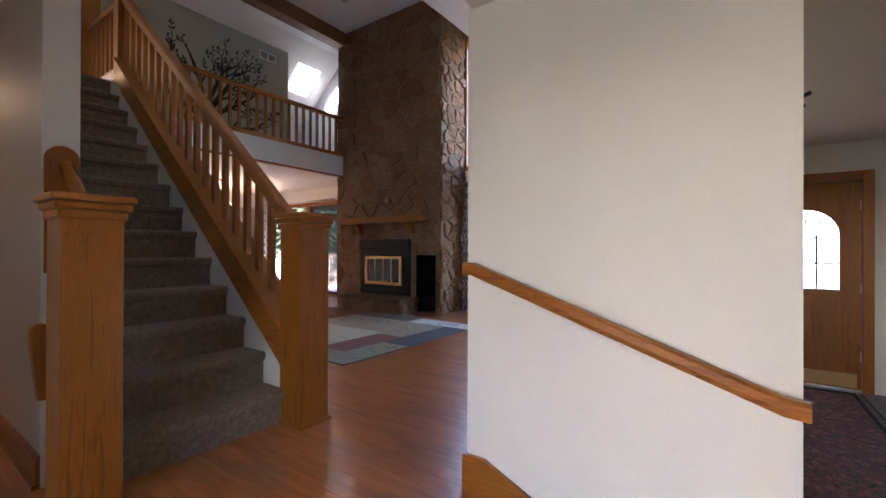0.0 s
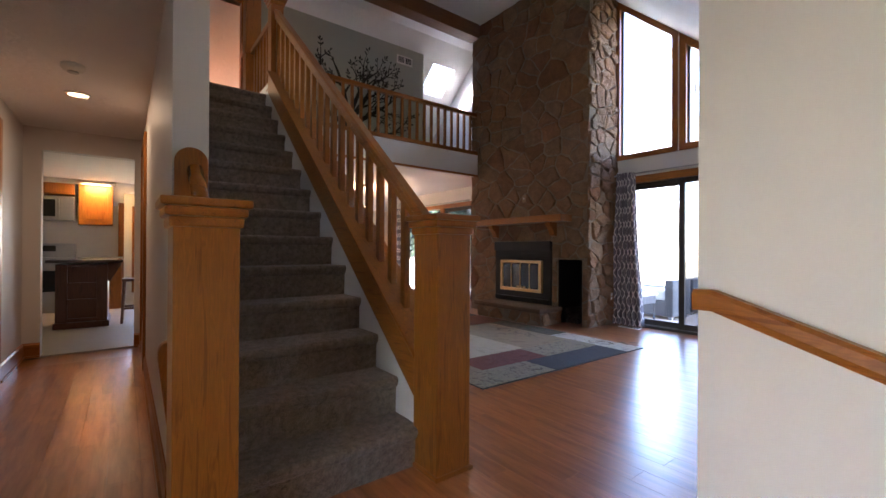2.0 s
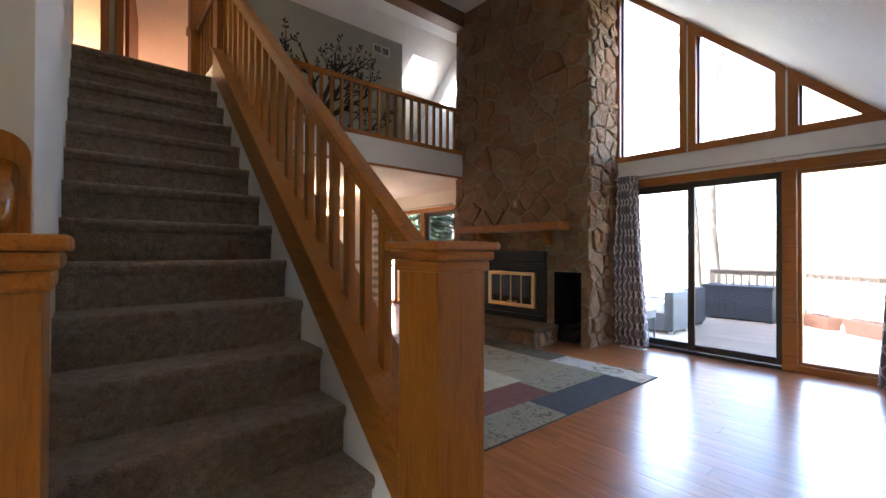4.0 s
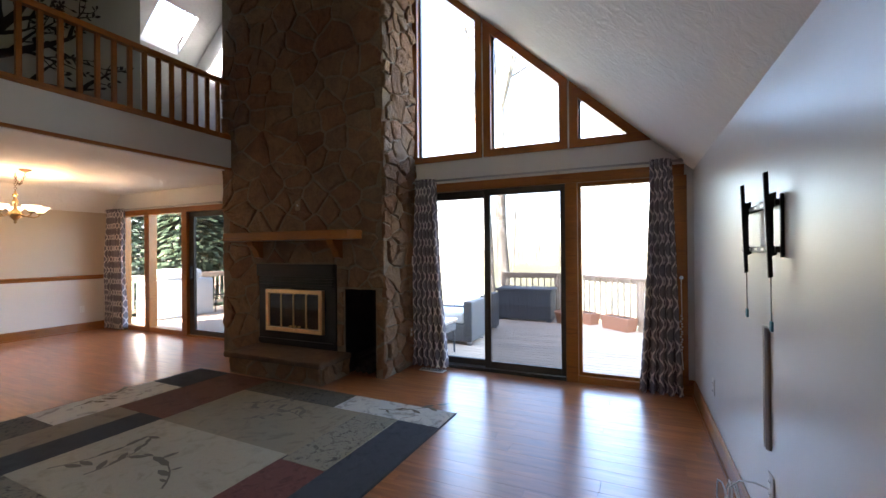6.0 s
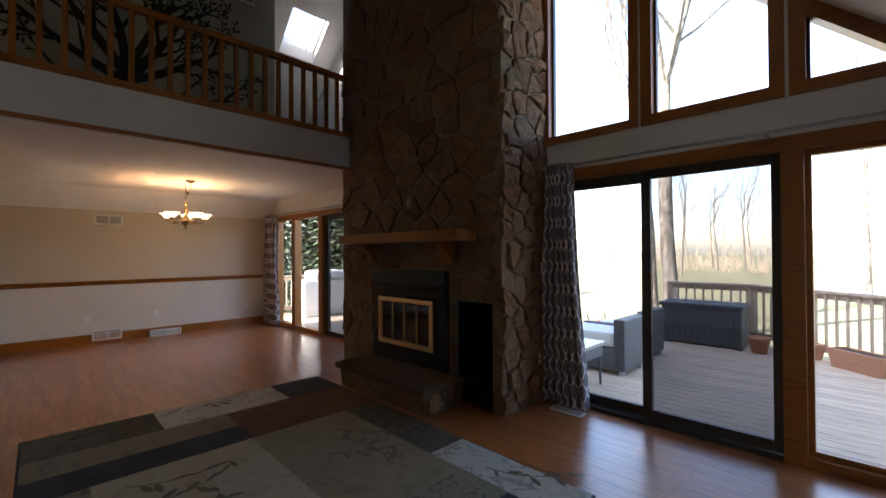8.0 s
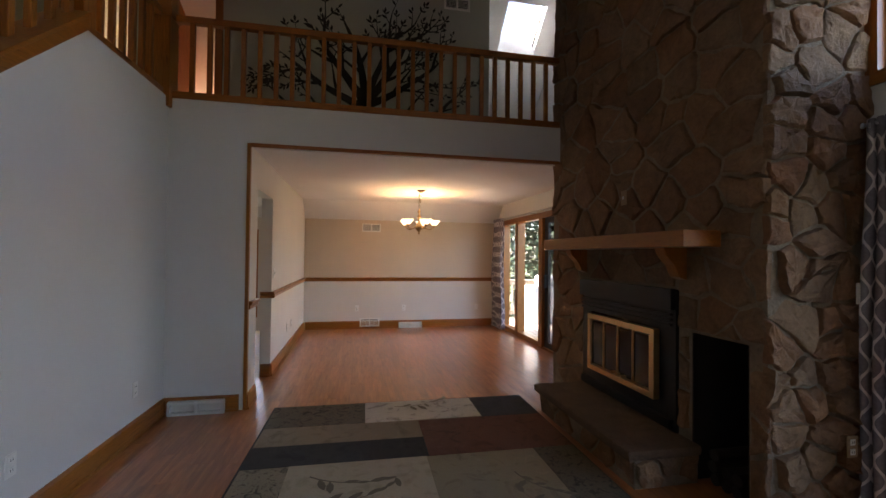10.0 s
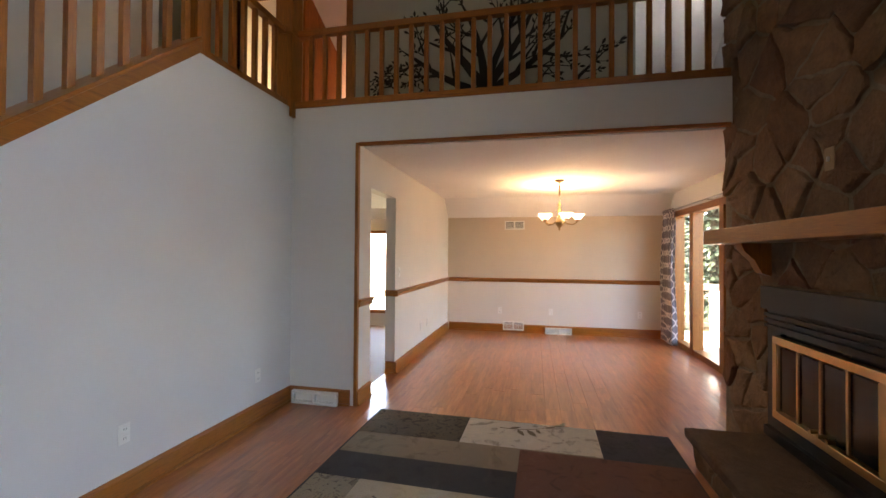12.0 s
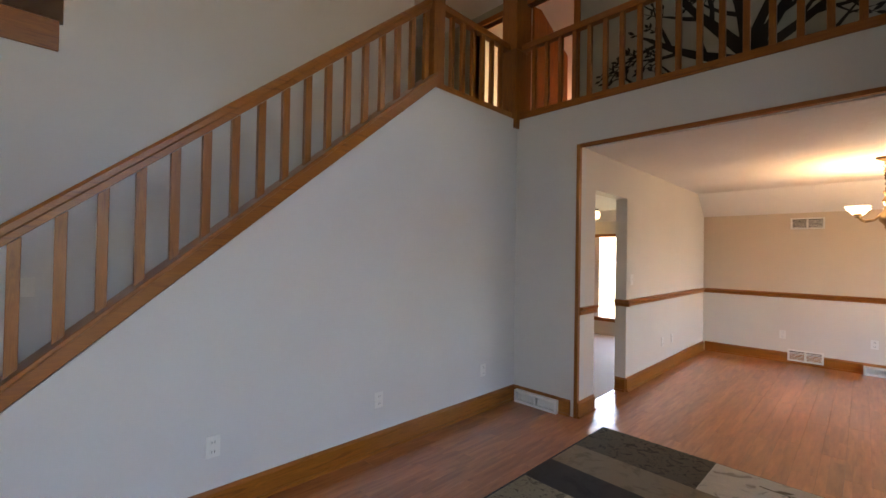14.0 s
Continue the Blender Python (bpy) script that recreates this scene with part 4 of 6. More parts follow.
for i in range(3):
    part("louvre", bx(-0.57, 0.57, 0.0, 0.025, 0.725 + i * 0.035, 0.745 + i * 0.035, bev=0.003), M_BLACK, fp)
part("lower_louvre", bx(-0.57, 0.57, -0.005, 0.03, 0.03, 0.09, bev=0.004), M_BLACK, fp)
part("firebox", bx(-0.44, 0.44, 0.40, 0.42, 0.10, 0.72), M_SOOTSHADE, fp)
for r in ((-0.435, 0.435, 0.64, 0.685), (-0.435, 0.435, 0.185, 0.23), (-0.435, -0.39, 0.23, 0.64), (0.39, 0.435, 0.23, 0.64)):
    part("brass_frame", bx(r[0], r[1], -0.02, 0.03, r[2], r[3], bev=0.004), M_BRASS, fp)
for i in range(4):
    x0 = -0.385 + i * 0.193
    d = part("glass_door", bx(x0 + 0.008, x0 + 0.185, -0.005, 0.0, 0.245, 0.625), M_SMOKED, fp)
    for r in ((x0, x0 + 0.008), (x0 + 0.185, x0 + 0.193)):
        part("door_stile", bx(r[0], r[1], -0.016, 0.012, 0.235, 0.635, bev=0.002), M_BRASS, d)
for x in (-0.03, 0.03, 0.10):
    part("knob", cyl(bmesh.new(), (x, -0.045, 0.255), (x, -0.01, 0.255), 0.012, seg=10), M_BRASS, fp)


# logs in the storage niche
random.seed(5)
for i in range(7):
    lx, lz = -3.5 + 0.075 * (i % 3) + random.uniform(-0.015, 0.015), 0.05 + 0.075 * (i // 3)
    lg = thing("log", "split firewood log in the stone niche", "firewood", (lx, 5.16, lz), group="firewood in the niche")
    part("bark", cyl(bmesh.new(), (0, -0.05, 0), (random.uniform(-0.02, 0.02), 0.38, 0), 0.036, 0.033, 8), M_LOG, lg)

# ---- small wall things ----


def outlet(at, face, kind="outlet", label="white wall outlet plate"):
    """face: +x, -x, +y, -y: the way the plate looks."""
    rz = {"-y": 0, "+x": 90, "+y": 180, "-x": -90}[face]
    o = thing("wall_outlet" if kind == "outlet" else "wall_switch", label, "outlet" if kind == "outlet" else "switch", at, rz)
    part("plate", bx(-0.036, 0.036, -0.006, 0.0, -0.058, 0.058, bev=0.003), M_ALMOND if label.startswith("almond") else M_PLATE, o)
    if kind == "outlet":
        for z in (-0.026, 0.026):
            s = part("socket", bx(-0.017, 0.017, -0.009, -0.005, z - 0.017, z + 0.017, bev=0.003), M_PLATE, o)
            for sx in (-0.007, 0.007):
                part("slot", bx(sx - 0.0015, sx + 0.0015, -0.0095, -0.0088, z - 0.006, z + 0.006), M_SLOT, s)
    else:
        part("toggle", bx(-0.006, 0.006, -0.016, -0.005, -0.012, 0.012, bev=0.002), M_PLATE, o)
    return o


for x in (-2.63, -3.73, -4.91):
    outlet((x, 1.235, 0.375), "+y")
for y in (2.91, 3.82, 5.31):
    outlet((DW + 0.006, y, 0.39), "+x")
for x in (-7.63, -8.01):
    outlet((x, 1.92, 0.38), "+y")
outlet((-6.62, 1.92, 1.2), "+y", "switch", "white light switch by the doorway")
outlet((-1.89, Y0, 1.2), "+y", "switch", "white light switch in the stairwell")
outlet((WX, 4.76, 0.385), "-x")
outlet((WX, 3.40, 0.375), "-x", "outlet", "white cable outlet plate under the bracket")
outlet((-4.23, 4.985, 1.91), "-y", "switch", "almond switch plate on the chimney")
outlet((-3.055, 5.55, 0.42), "+x", "outlet", "almond outlet plate on the chimney side")
outlet((-3.055, 5.62, 1.25), "+x", "switch", "white switch plate on the chimney side")


def vent(at, face, w, h, label, lift=0.0):
    rz = {"-y": 0, "+x": 90, "+y": 180, "-x": -90}[face]
    o = thing("wall_vent", label, "vent", at, rz)
    t = 0.018 + lift
    part("backing", bx(-w / 2 + 0.01, w / 2 - 0.01, -0.006, 0.0, 0.01, h - 0.01), M_SLOT, o)
    for r in ((-w / 2, w / 2, 0, 0.022), (-w / 2, w / 2, h - 0.022, h), (-w / 2, -w / 2 + 0.022, 0.022, h - 0.022), (w / 2 - 0.022, w / 2, 0.022, h - 0.022), (-0.012, 0.012, 0.022, h - 0.022)):
        part("frame", bx(r[0], r[1], -t, 0.0, r[2], r[3], bev=0.003), M_PLATE, o)
    n = 6
    for i in range(n):
        z = 0.026 + (h - 0.052) * i / n
        for xa, xb in ((-w / 2 + 0.022, -0.012), (0.012, w / 2 - 0.022)):
            part("slat", pr([(-0.014, z), (-0.004, z + 0.009), (-0.004, z + 0.012), (-0.014, z + 0.003)], "x", xa, xb), M_PLATE, o)
    return o


vent((OX + 0.018, 1.52, 0.0), "+x", 0.46, 0.12, "white floor-level register beside the opening", 0.03)
vent((DW + 0.006, 3.155, 0.035), "+x", 0.38, 0.16, "white return air grille at the baseboard")
vent((DW + 0.02, 3.95, 0.0), "+x", 0.46, 0.11, "white floor-level register at the baseboard", 0.03)
vent((DW + 0.006, 3.17, 1.88), "+x", 0.36, 0.16, "white return air grille high on the wall")
vent((LW, 4.13, 4.62), "+x", 0.34, 0.16, "white grille high on the loft wall")
fv = thing("floor_register", "white floor register by the curtain", "vent", (-2.78, 5.56, 0))
part("frame", bx(-0.15, 0.15, -0.055, 0.055, 0.0, 0.008, bev=0.002), M_PLATE, fv)
for i in range(12):
    part("slat", bx(-0.128 + i * 0.022, -0.119 + i * 0.022, -0.045, 0.045, 0.008, 0.0095), M_SLOT, fv)

# ---- screen bracket on the east wall ----
tb = thing("screen_bracket", "black steel screen wall bracket with two arms and pull cords", "bracket", (WX, 3.495, 1.46))
for z in (0.085, -0.095):
    r = part("cross_rail", bx(-0.024, -0.004, -0.28, 0.26, z - 0.012, z + 0.012, bev=0.003), M_BLACK, tb)
    for y in (-0.2, -0.1, 0.0, 0.1, 0.2):
        part("hole", bx(-0.0255, -0.0235, y - 0.02, y + 0.02, z - 0.005, z + 0.005), M_STEEL, r)
part("side_plate", bx(-0.012, 0.0, -0.295, -0.280, -0.125, 0.115, bev=0.002), M_BLACK, tb)
for y in (0.12, -0.255):
    a = part("arm", pr([(-0.056, 0.20), (-0.040, 0.205), (-0.028, -0.20), (-0.043, -0.205)], "y", y - 0.007, y + 0.007, bev=0.002), M_BLACK, tb)
    part("hook", pr([(-0.046, 0.115), (-0.016, 0.125), (-0.016, 0.09), (-0.026, 0.06), (-0.026, -0.08), (-0.016, -0.09), (-0.016, -0.115), (-0.038, -0.125)], "y", y - 0.010, y + 0.010, bev=0.002), M_BLACK, a)
    for k in range(10):
        part("bolt_hole", bx(-0.0568 + k * 0.00122, -0.052 + k * 0.00122, y - 0.004, y + 0.004, 0.17 - k * 0.038, 0.18 - k * 0.038), M_STEEL, a)
    cd = part("cord", cyl(bmesh.new(), (-0.034, y, -0.11), (-0.034, y, -0.37), 0.002, seg=6), M_BLACK, tb)
    part("pull_tag", bx(-0.039, -0.029, y - 0.013, y + 0.013, -0.41, -0.37, bev=0.005), M_TEAL, cd, "teal plastic pull tag")
ch = thing("cable_cover", "white vertical cable cover strip on the wall, its shaded side coloured grey-brown", "cable cover", (WX, 3.43, 0.53))
part("cover", pr([(0.0, 0.0), (-0.014, 0.0), (-0.018, 0.006), (-0.018, 0.03), (-0.012, 0.036), (0.0, 0.036)], "z", 0, 0.51), M_PLATE, ch, "white half of the cable cover")
# the cover's shadow side, put in as a grey-brown colour
part("side_strip", pr([(0.0, -0.036), (-0.010, -0.034), (-0.016, -0.02), (-0.014, -0.001), (0.0, -0.001)], "z", 0, 0.505), M_COVERSHADE, ch, "grey-brown strip painting the cover's shaded side")


def tube(points, r, name):
    cu = bpy.data.curves.new(name, "CURVE")
    cu.dimensions, cu.bevel_depth, cu.bevel_resolution = "3D", r, 2
    sp = cu.splines.new("POLY")
    sp.points.add(len(points) - 1)
    for p, q in zip(sp.points, points):
        p.co = (*q, 1)
    return cu


pts = [(-0.012, 0.0, 0.34), (-0.05, 0.02, 0.345), (-0.10, 0.05, 0.33), (-0.13, 0.10, 0.27), (-0.13, 0.12, 0.15)]
for k in range(64):
    a = k / 64 * 2 * math.pi * 4
    pts.append((-0.12 + 0.03 * math.sin(a * 0.37), 0.16 + 0.10 * math.cos(a) + 0.006 * (k % 7), 0.135 + 0.115 * math.sin(a)))
cb = tagged(new("cable_coil", tube(pts, 0.0035, "cable_coil")), "white coiled cable hanging from the wall plate", "cable")
cb.location = (WX, 3.40, 0.03)
cb.data.materials.append(M_PLATE)

# ---- rug ----
rug = thing("area_rug", "large patchwork rug of cream, olive, rust and charcoal panels", "rug", (-3.70, 3.335, 0.0), -1.1)
PATCHES = [
    ("blue", -2.40, -2.04, 3.00, 4.18), ("light", -3.06, -2.04, 4.18, 4.50), ("fern", -2.76, -2.40, 3.32, 4.18), ("red", -2.78, -2.40, 2.45, 3.32),
    ("fern", -2.40, -2.04, 2.13, 3.00), ("cream", -4.18, -2.78, 2.45, 3.38), ("olive", -4.18, -2.76, 3.38, 4.18), ("dark", -4.50, -4.18, 2.14, 3.40),
    ("rust", -4.82, -4.18, 3.40, 4.50), ("light", -5.32, -4.84, 2.95, 3.97), ("leaf", -5.32, -4.84, 2.14, 2.95), ("blue", -5.32, -4.82, 3.97, 4.50),
    ("tan", -4.84, -4.50, 2.14, 3.40), ("tan", -4.84, -4.82, 3.40, 3.97), ("leaf", -4.18, -3.06, 4.18, 4.50), ("fern", -4.18, -3.30, 2.14, 2.45), ("tan", -3.30, -2.40, 2.14, 2.45)]
for k, (c, x0, x1, y0, y1) in enumerate(PATCHES):
    part("panel", bx(x0 + 3.67, x1 + 3.67, y0 - 3.32, y1 - 3.32, 0.0, 0.010 + 0.0012 * (k % 3), bev=0.003), RUGS[c], rug)
part("binding", bx(-1.66, 1.64, -1.195, 1.19, 0.0, 0.007), RUGS["dark"], rug)


def leaf_shape(bm, x, y, a, s, z):
    pts = [(0, 0), (0.35, 0.16), (0.7, 0.15), (1, 0), (0.7, -0.15), (0.35, -0.16)]
    vs = [bm.verts.new((x + s * (px * math.cos(a) - py * math.sin(a)), y + s * (px * math.sin(a) + py * math.cos(a)), z)) for px, py in pts]
    bm.faces.new(vs)


def strip2(bm, pts, w0, w1, z):
    """A tapering flat strip along points in the plane."""
    n = len(pts)
    rows = []
    for i, (x, y) in enumerate(pts):
        x2, y2 = pts[min(i + 1, n - 1)]
        x1, y1 = pts[max(i - 1, 0)]
        a = math.atan2(y2 - y1, x2 - x1) + math.pi / 2
        w = w0 + (w1 - w0) * i / (n - 1)
        rows.append((bm.verts.new((x + w * math.cos(a), y + w * math.sin(a), z)), bm.verts.new((x - w * math.cos(a), y - w * math.sin(a), z))))
    for r, q in zip(rows, rows[1:]):
        bm.faces.new((r[0], q[0], q[1], r[1]))


random.seed(11)
for cx, cy, ang, ln in ((-0.35, -0.72, 0.9, 0.55), (-0.05, -0.66, 1.3, 0.42), (0.55, -0.55, 2.2, 0.5), (0.1, 0.35, 0.5, 0.45), (0.55, 0.55, 2.6, 0.5), (-0.2, 0.6, 0.2, 0.4), (-1.5, -0.1, 1.4, 0.5), (1.0, 0.98, 0.1, 0.5)):
    pts = [(cx + ln * t * math.cos(ang + 0.5 * t), cy + ln * t * math.sin(ang + 0.5 * t)) for t in np.linspace(0, 1, 8)]
    b = bmesh.new()
    strip2(b, pts, 0.007, 0.002, 0.0145)
    for t in range(1, 8):
        leaf_shape(b, *pts[t], ang + random.choice((0.9, -0.8)) + random.uniform(-0.3, 0.3), random.uniform(0.07, 0.15), 0.0146)
    part("leaf_motif", b, M_RUGDARK, rug, "faded dark leaf and twig motif")

# ---- tree decal on the loft wall ----
random.seed(21)
tree = thing("tree_decal", "large black leafy tree decal on the loft wall", "wall decal", (LW + 0.004, 2.98, LOFT))


def decal_part(name, bm):
    for v in bm.verts:
        v.co = Vector((v.co.z, v.co.x, v.co.y))
    part(name, bm, M_MURAL, tree)


def slim_leaf(bm, x, y, a, s):
    pts = [(0, 0), (0.3, 0.15), (0.6, 0.19), (1, 0), (0.6, -0.19), (0.3, -0.15)]
    bm.faces.new([bm.verts.new((x + s * (px * math.cos(a) - py * math.sin(a)), y + s * (px * math.sin(a) + py * math.cos(a)), 0.0003)) for px, py in pts])


def twig(bm, x, y, a, ln, w, bend, depth):
    """A curved tapering branch; twigs leave it in turn on both sides and end in paired leaves."""
    n = 9
    pts = []
    for i in range(n):
        pts.append((x, y))
        x, y = x + ln / n * math.cos(a), max(0.06, y + ln / n * math.sin(a))
        a += bend / n + random.uniform(-0.09, 0.09)
    strip2(bm, pts, w, w * 0.25 if depth else w * 0.35, 0.0)
    if depth >= 2:
        slim_leaf(bm, *pts[-1], a, random.uniform(0.065, 0.09))
        for i in (4, 7):
            for sg in (1, -1):
                if random.random() < 0.6:
                    slim_leaf(bm, *pts[i], a + sg * random.uniform(0.55, 0.95), random.uniform(0.055, 0.085))
        return
    sg = random.choice((1, -1))
    for i in range(3 if depth == 0 else 3, n):
        if random.random() < (0.62 if depth == 0 else 0.40):
            aa = math.atan2(pts[i][1] - pts[i - 1][1], pts[i][0] - pts[i - 1][0])
            twig(bm, *pts[i], aa + sg * random.uniform(0.5, 0.9), (ln * random.uniform(0.34, 0.5) if depth == 0 else random.uniform(0.16, 0.26)), w * 0.42, sg * random.uniform(-0.7, 0.1), depth + 1)
            sg = -sg
    twig(bm, *pts[-1], a, 0.22, w * 0.3, random.uniform(-0.3, 0.3), 2)


b = bmesh.new()
strip2(b, [(0.02, 0.0), (0.0, 0.22), (-0.01, 0.45), (-0.03, 0.62)], 0.125, 0.075, 0.0)
decal_part("trunk", b)
for y, a, ln, w, bend in ((0.42, 0.05, 1.08, 0.058, 0.25), (0.55, 0.42, 1.12, 0.052, 0.10), (0.60, 0.80, 1.05, 0.060, 0.35), (0.62, 1.28, 1.02, 0.050, -0.2),
                          (0.62, 1.72, 1.02, 0.055, 0.25), (0.58, 2.22, 1.08, 0.062, -0.15), (0.50, 2.68, 1.12, 0.055, 0.10), (0.40, 3.05, 1.10, 0.058, -0.20)):
    b = bmesh.new()
    twig(b, 0.0, y, a, ln, w, bend, 0)
    decal_part("branch", b)
b = bmesh.new()
strip2(b, [(-0.78 + 0.014 * i, 0.17 + 0.035 * math.sin(i * 0.9) + 0.02 * math.sin(i * 0.37)) for i in range(42)], 0.004, 0.003, 0.0)
decal_part("script_line", b)

# ---- dining chandelier ----
cx, cy = -7.97, 3.88
chd = thing("chandelier", "brass five-arm chandelier with frosted glass bowls, lit", "chandelier", (cx, cy, 0))
part("canopy", lathe(bmesh.new(), [(0.065, 2.44), (0.06, 2.425), (0.03, 2.41), (0.012, 2.40)], 20, (0.32, -0.02, 0)), M_DKBRONZE, chd, smooth=True)
part("ceiling_hook", cyl(bmesh.new(), (0, 0, 2.44), (0, 0, 2.395), 0.007, seg=8), M_DKBRONZE, chd)


def chain_link(p, q, turned):
    """An oval open link between two points."""
    p, q = Vector(p), Vector(q)
    d = (q - p).normalized()
    s = d.cross(Vector((0.3, 1, 0.1)) if turned else Vector((1, -0.3, 0.1))).normalized() * 0.011
    bm = bmesh.new()
    ring = [p, p + (q - p) * 0.25 + s, p + (q - p) * 0.75 + s, q, p + (q - p) * 0.75 - s, p + (q - p) * 0.25 - s]
    for a, c in zip(ring, ring[1:] + ring[:1]):
        cyl(bm, a, c, 0.0035, seg=5)
    part("chain_link", bm, M_DKBRONZE, chd)


for i in range(8):
    z = 2.40 - i * 0.026
    chain_link((0, 0, z), (0, 0, z - 0.032), i % 2)
swag = [(0.32 * u, -0.02 * u, 2.40 - 0.13 * 4 * u * (1 - u) * (1.25 - 0.5 * u)) for u in np.linspace(0, 1, 15)]
for i, (p, q) in enumerate(zip(swag, swag[1:])):
    chain_link(p, q, i % 2)
part("hub", lathe(bmesh.new(), [(0.005, 2.195), (0.012, 2.185), (0.010, 2.165), (0.026, 2.15), (0.030, 2.135), (0.014, 2.12), (0.018, 2.09), (0.034, 2.06), (0.026, 2.03), (0.014, 2.01), (0.018, 1.97), (0.030, 1.95), (0.055, 1.92), (0.064, 1.885), (0.05, 1.85), (0.028, 1.825), (0.012, 1.80), (0.018, 1.785), (0.006, 1.77)], 20), M_BRONZE, chd, smooth=True)
for k in range(5):
    a = 2 * math.pi * k / 5 + 0.3
    ca, sa = math.cos(a), math.sin(a)
    pts = [(ca * r, sa * r, z) for r, z in ((0.03, 1.93), (0.10, 1.87), (0.18, 1.855), (0.225, 1.875), (0.25, 1.905))]
    arm = bmesh.new()
    for p, q in zip(pts, pts[1:]):
        cyl(arm, p, q, 0.009, seg=8)
    arm = part("arm", arm, M_BRONZE, chd, smooth=True)
    part("cup", lathe(bmesh.new(), [(0.02, 1.90), (0.035, 1.905), (0.03, 1.925)], 14, (ca * 0.25, sa * 0.25, 0)), M_BRONZE, arm, smooth=True)
    sh = bmesh.new()
    prof = [(0.030, 1.925), (0.052, 1.945), (0.075, 1.975), (0.102, 1.995), (0.098, 1.999), (0.072, 1.981), (0.049, 1.951), (0.028, 1.931)]
    sh = lathe(sh, prof, 18, (ca * 0.25, sa * 0.25, 0))
    part("shade", sh, M_SHADE, arm, "glowing frosted glass bowl", smooth=True)
    lp = new("chandelier_bulb", bpy.data.lights.new("chandelier_bulb", "POINT"))
    lp.data.energy, lp.data.color, lp.data.shadow_soft_size = 0.60, (1.0, 0.68, 0.38), 0.03
    lp.location = (cx + ca * 0.25, cy + sa * 0.25, 1.985)

# ---- hall ----
sd = thing("smoke_detector", "round beige smoke detector on the hall ceiling", "smoke detector", (-3.35, -0.38, 2.28))
part("body", lathe(bmesh.new(), [(0.065, 0.0), (0.065, -0.02), (0.05, -0.04), (0.02, -0.045)], 24), M_PLATE, sd, smooth=True)
part("grille", lathe(bmesh.new(), [(0.03, -0.042), (0.03, -0.05), (0.012, -0.052)], 16), M_STEEL, sd)
rl = thing("recessed_light", "lit recessed ceiling light in the hall", "ceiling light", (-4.02, -0.40, 2.28))
part("ring", lathe(bmesh.new(), [(0.085, 0.0), (0.085, -0.006), (0.065, -0.010), (0.06, 0.0)], 28), M_PLATE, rl)
part("lens", lathe(bmesh.new(), [(0.062, -0.004), (0.05, -0.007), (0.01, -0.008)], 24), M_LAMP, rl, "glowing warm lens")
lp = new("hall_lamp", bpy.data.lights.new("hall_lamp", "AREA"))
lp.data.shape, lp.data.size, lp.data.energy, lp.data.color = "DISK", 0.12, 0.38, (1.0, 0.70, 0.40)
lp.matrix_world = look((-4.02, -0.40, 2.265), (-4.02, -0.40, 0))
cs = thing("door_2", "oak hall door in an oak casing", "door", (-3.97, -0.90, 0), kind="structure")
part("leaf", bx(-0.40, 0.40, -0.06, -0.02, 0.005, 2.0, bev=0.004), M_OAKZ, cs)
for x0, x1, z0, z1 in ((-0.50, -0.41, 0, 2.10), (0.41, 0.50, 0, 2.10), (-0.41, 0.41, 2.02, 2.10)):
    part("casing", bx(x0, x1, -0.02, 0.02, z0, z1, bev=0.006), M_OAKZ, cs)
part("knob", lathe(bmesh.new(), [(0.008, 0.0), (0.01, 0.03), (0.026, 0.045), (0.022, 0.07), (0.006, 0.075)], 14), M_BRASS, cs).matrix_local = pose(0.33, -0.02, 0.95, -90, 0, 0)
d7 = thing("door_7", "oak door casing on the stair side of the hall", "door", (-4.62, 0.045, 0), kind="structure")
for x0, x1, z0, z1 in ((-0.46, -0.38, 0, 2.10), (0.38, 0.46, 0, 2.10), (-0.38, 0.38, 2.02, 2.10)):
    part("casing", bx(x0, x1, -0.022, 0.0, z0, z1, bev=0.005), M_OAKZ, d7)
part("leaf", bx(-0.38, 0.38, -0.008, -0.001, 0.01, 2.02), M_OAKZ, d7)
# kitchen seen through the opening
ki = thing("kitchen_island", "dark cherry kitchen island with open shelves and a dark top", "kitchen island", (-7.496, -0.562, 0.004))
part("body", bx(-0.38, 0.30, -0.27, 0.27, 0.0, 0.86), M_CHERRY, ki)
for y0, y1 in ((-0.27, -0.15), (0.15, 0.27)):
    part("end_stile", bx(0.30, 0.34, y0, y1, 0.0, 0.86, bev=0.005), M_CHERRY, ki)
for z in (0.10, 0.36, 0.58, 0.80):
    part("shelf", bx(0.30, 0.335, -0.15, 0.15, z, z + 0.03), M_CHERRY, ki)
part("plinth", bx(-0.40, 0.36, -0.29, 0.29, 0.0, 0.08, bev=0.006), M_CHERRY, ki)
part("countertop", bx(-0.50, 0.42, -0.36, 0.44, 0.88, 0.92, bev=0.008), mat("dark_granite", (0.05, 0.04, 0.035), 0.15), ki, "dark polished countertop")
part("bracket", pr([(0.27, 0.62), (0.30, 0.62), (0.42, 0.85), (0.42, 0.88), (0.27, 0.88)], "x", 0.28, 0.33, bev=0.004), M_CHERRY, ki)
kb = thing("wall_cabinet", "honey oak wall cabinet with an arched door", "cabinet", (-9.522, -0.52, 1.497))
part("body", bx(-0.18, 0.12, -0.24, 0.24, 0, 0.78), M_OAKZ, kb)
part("door", bx(0.12, 0.14, -0.23, 0.23, 0.01, 0.77, bev=0.005), M_OAKZ, kb)
part("door_panel", bx(0.14, 0.15, -0.16, 0.16, 0.09, 0.68, bev=0.008), M_OAKZ, kb)
kb2 = thing("wall_cabinet", "short honey oak cabinet above the microwave", "cabinet", (-9.522, -1.191, 2.009))
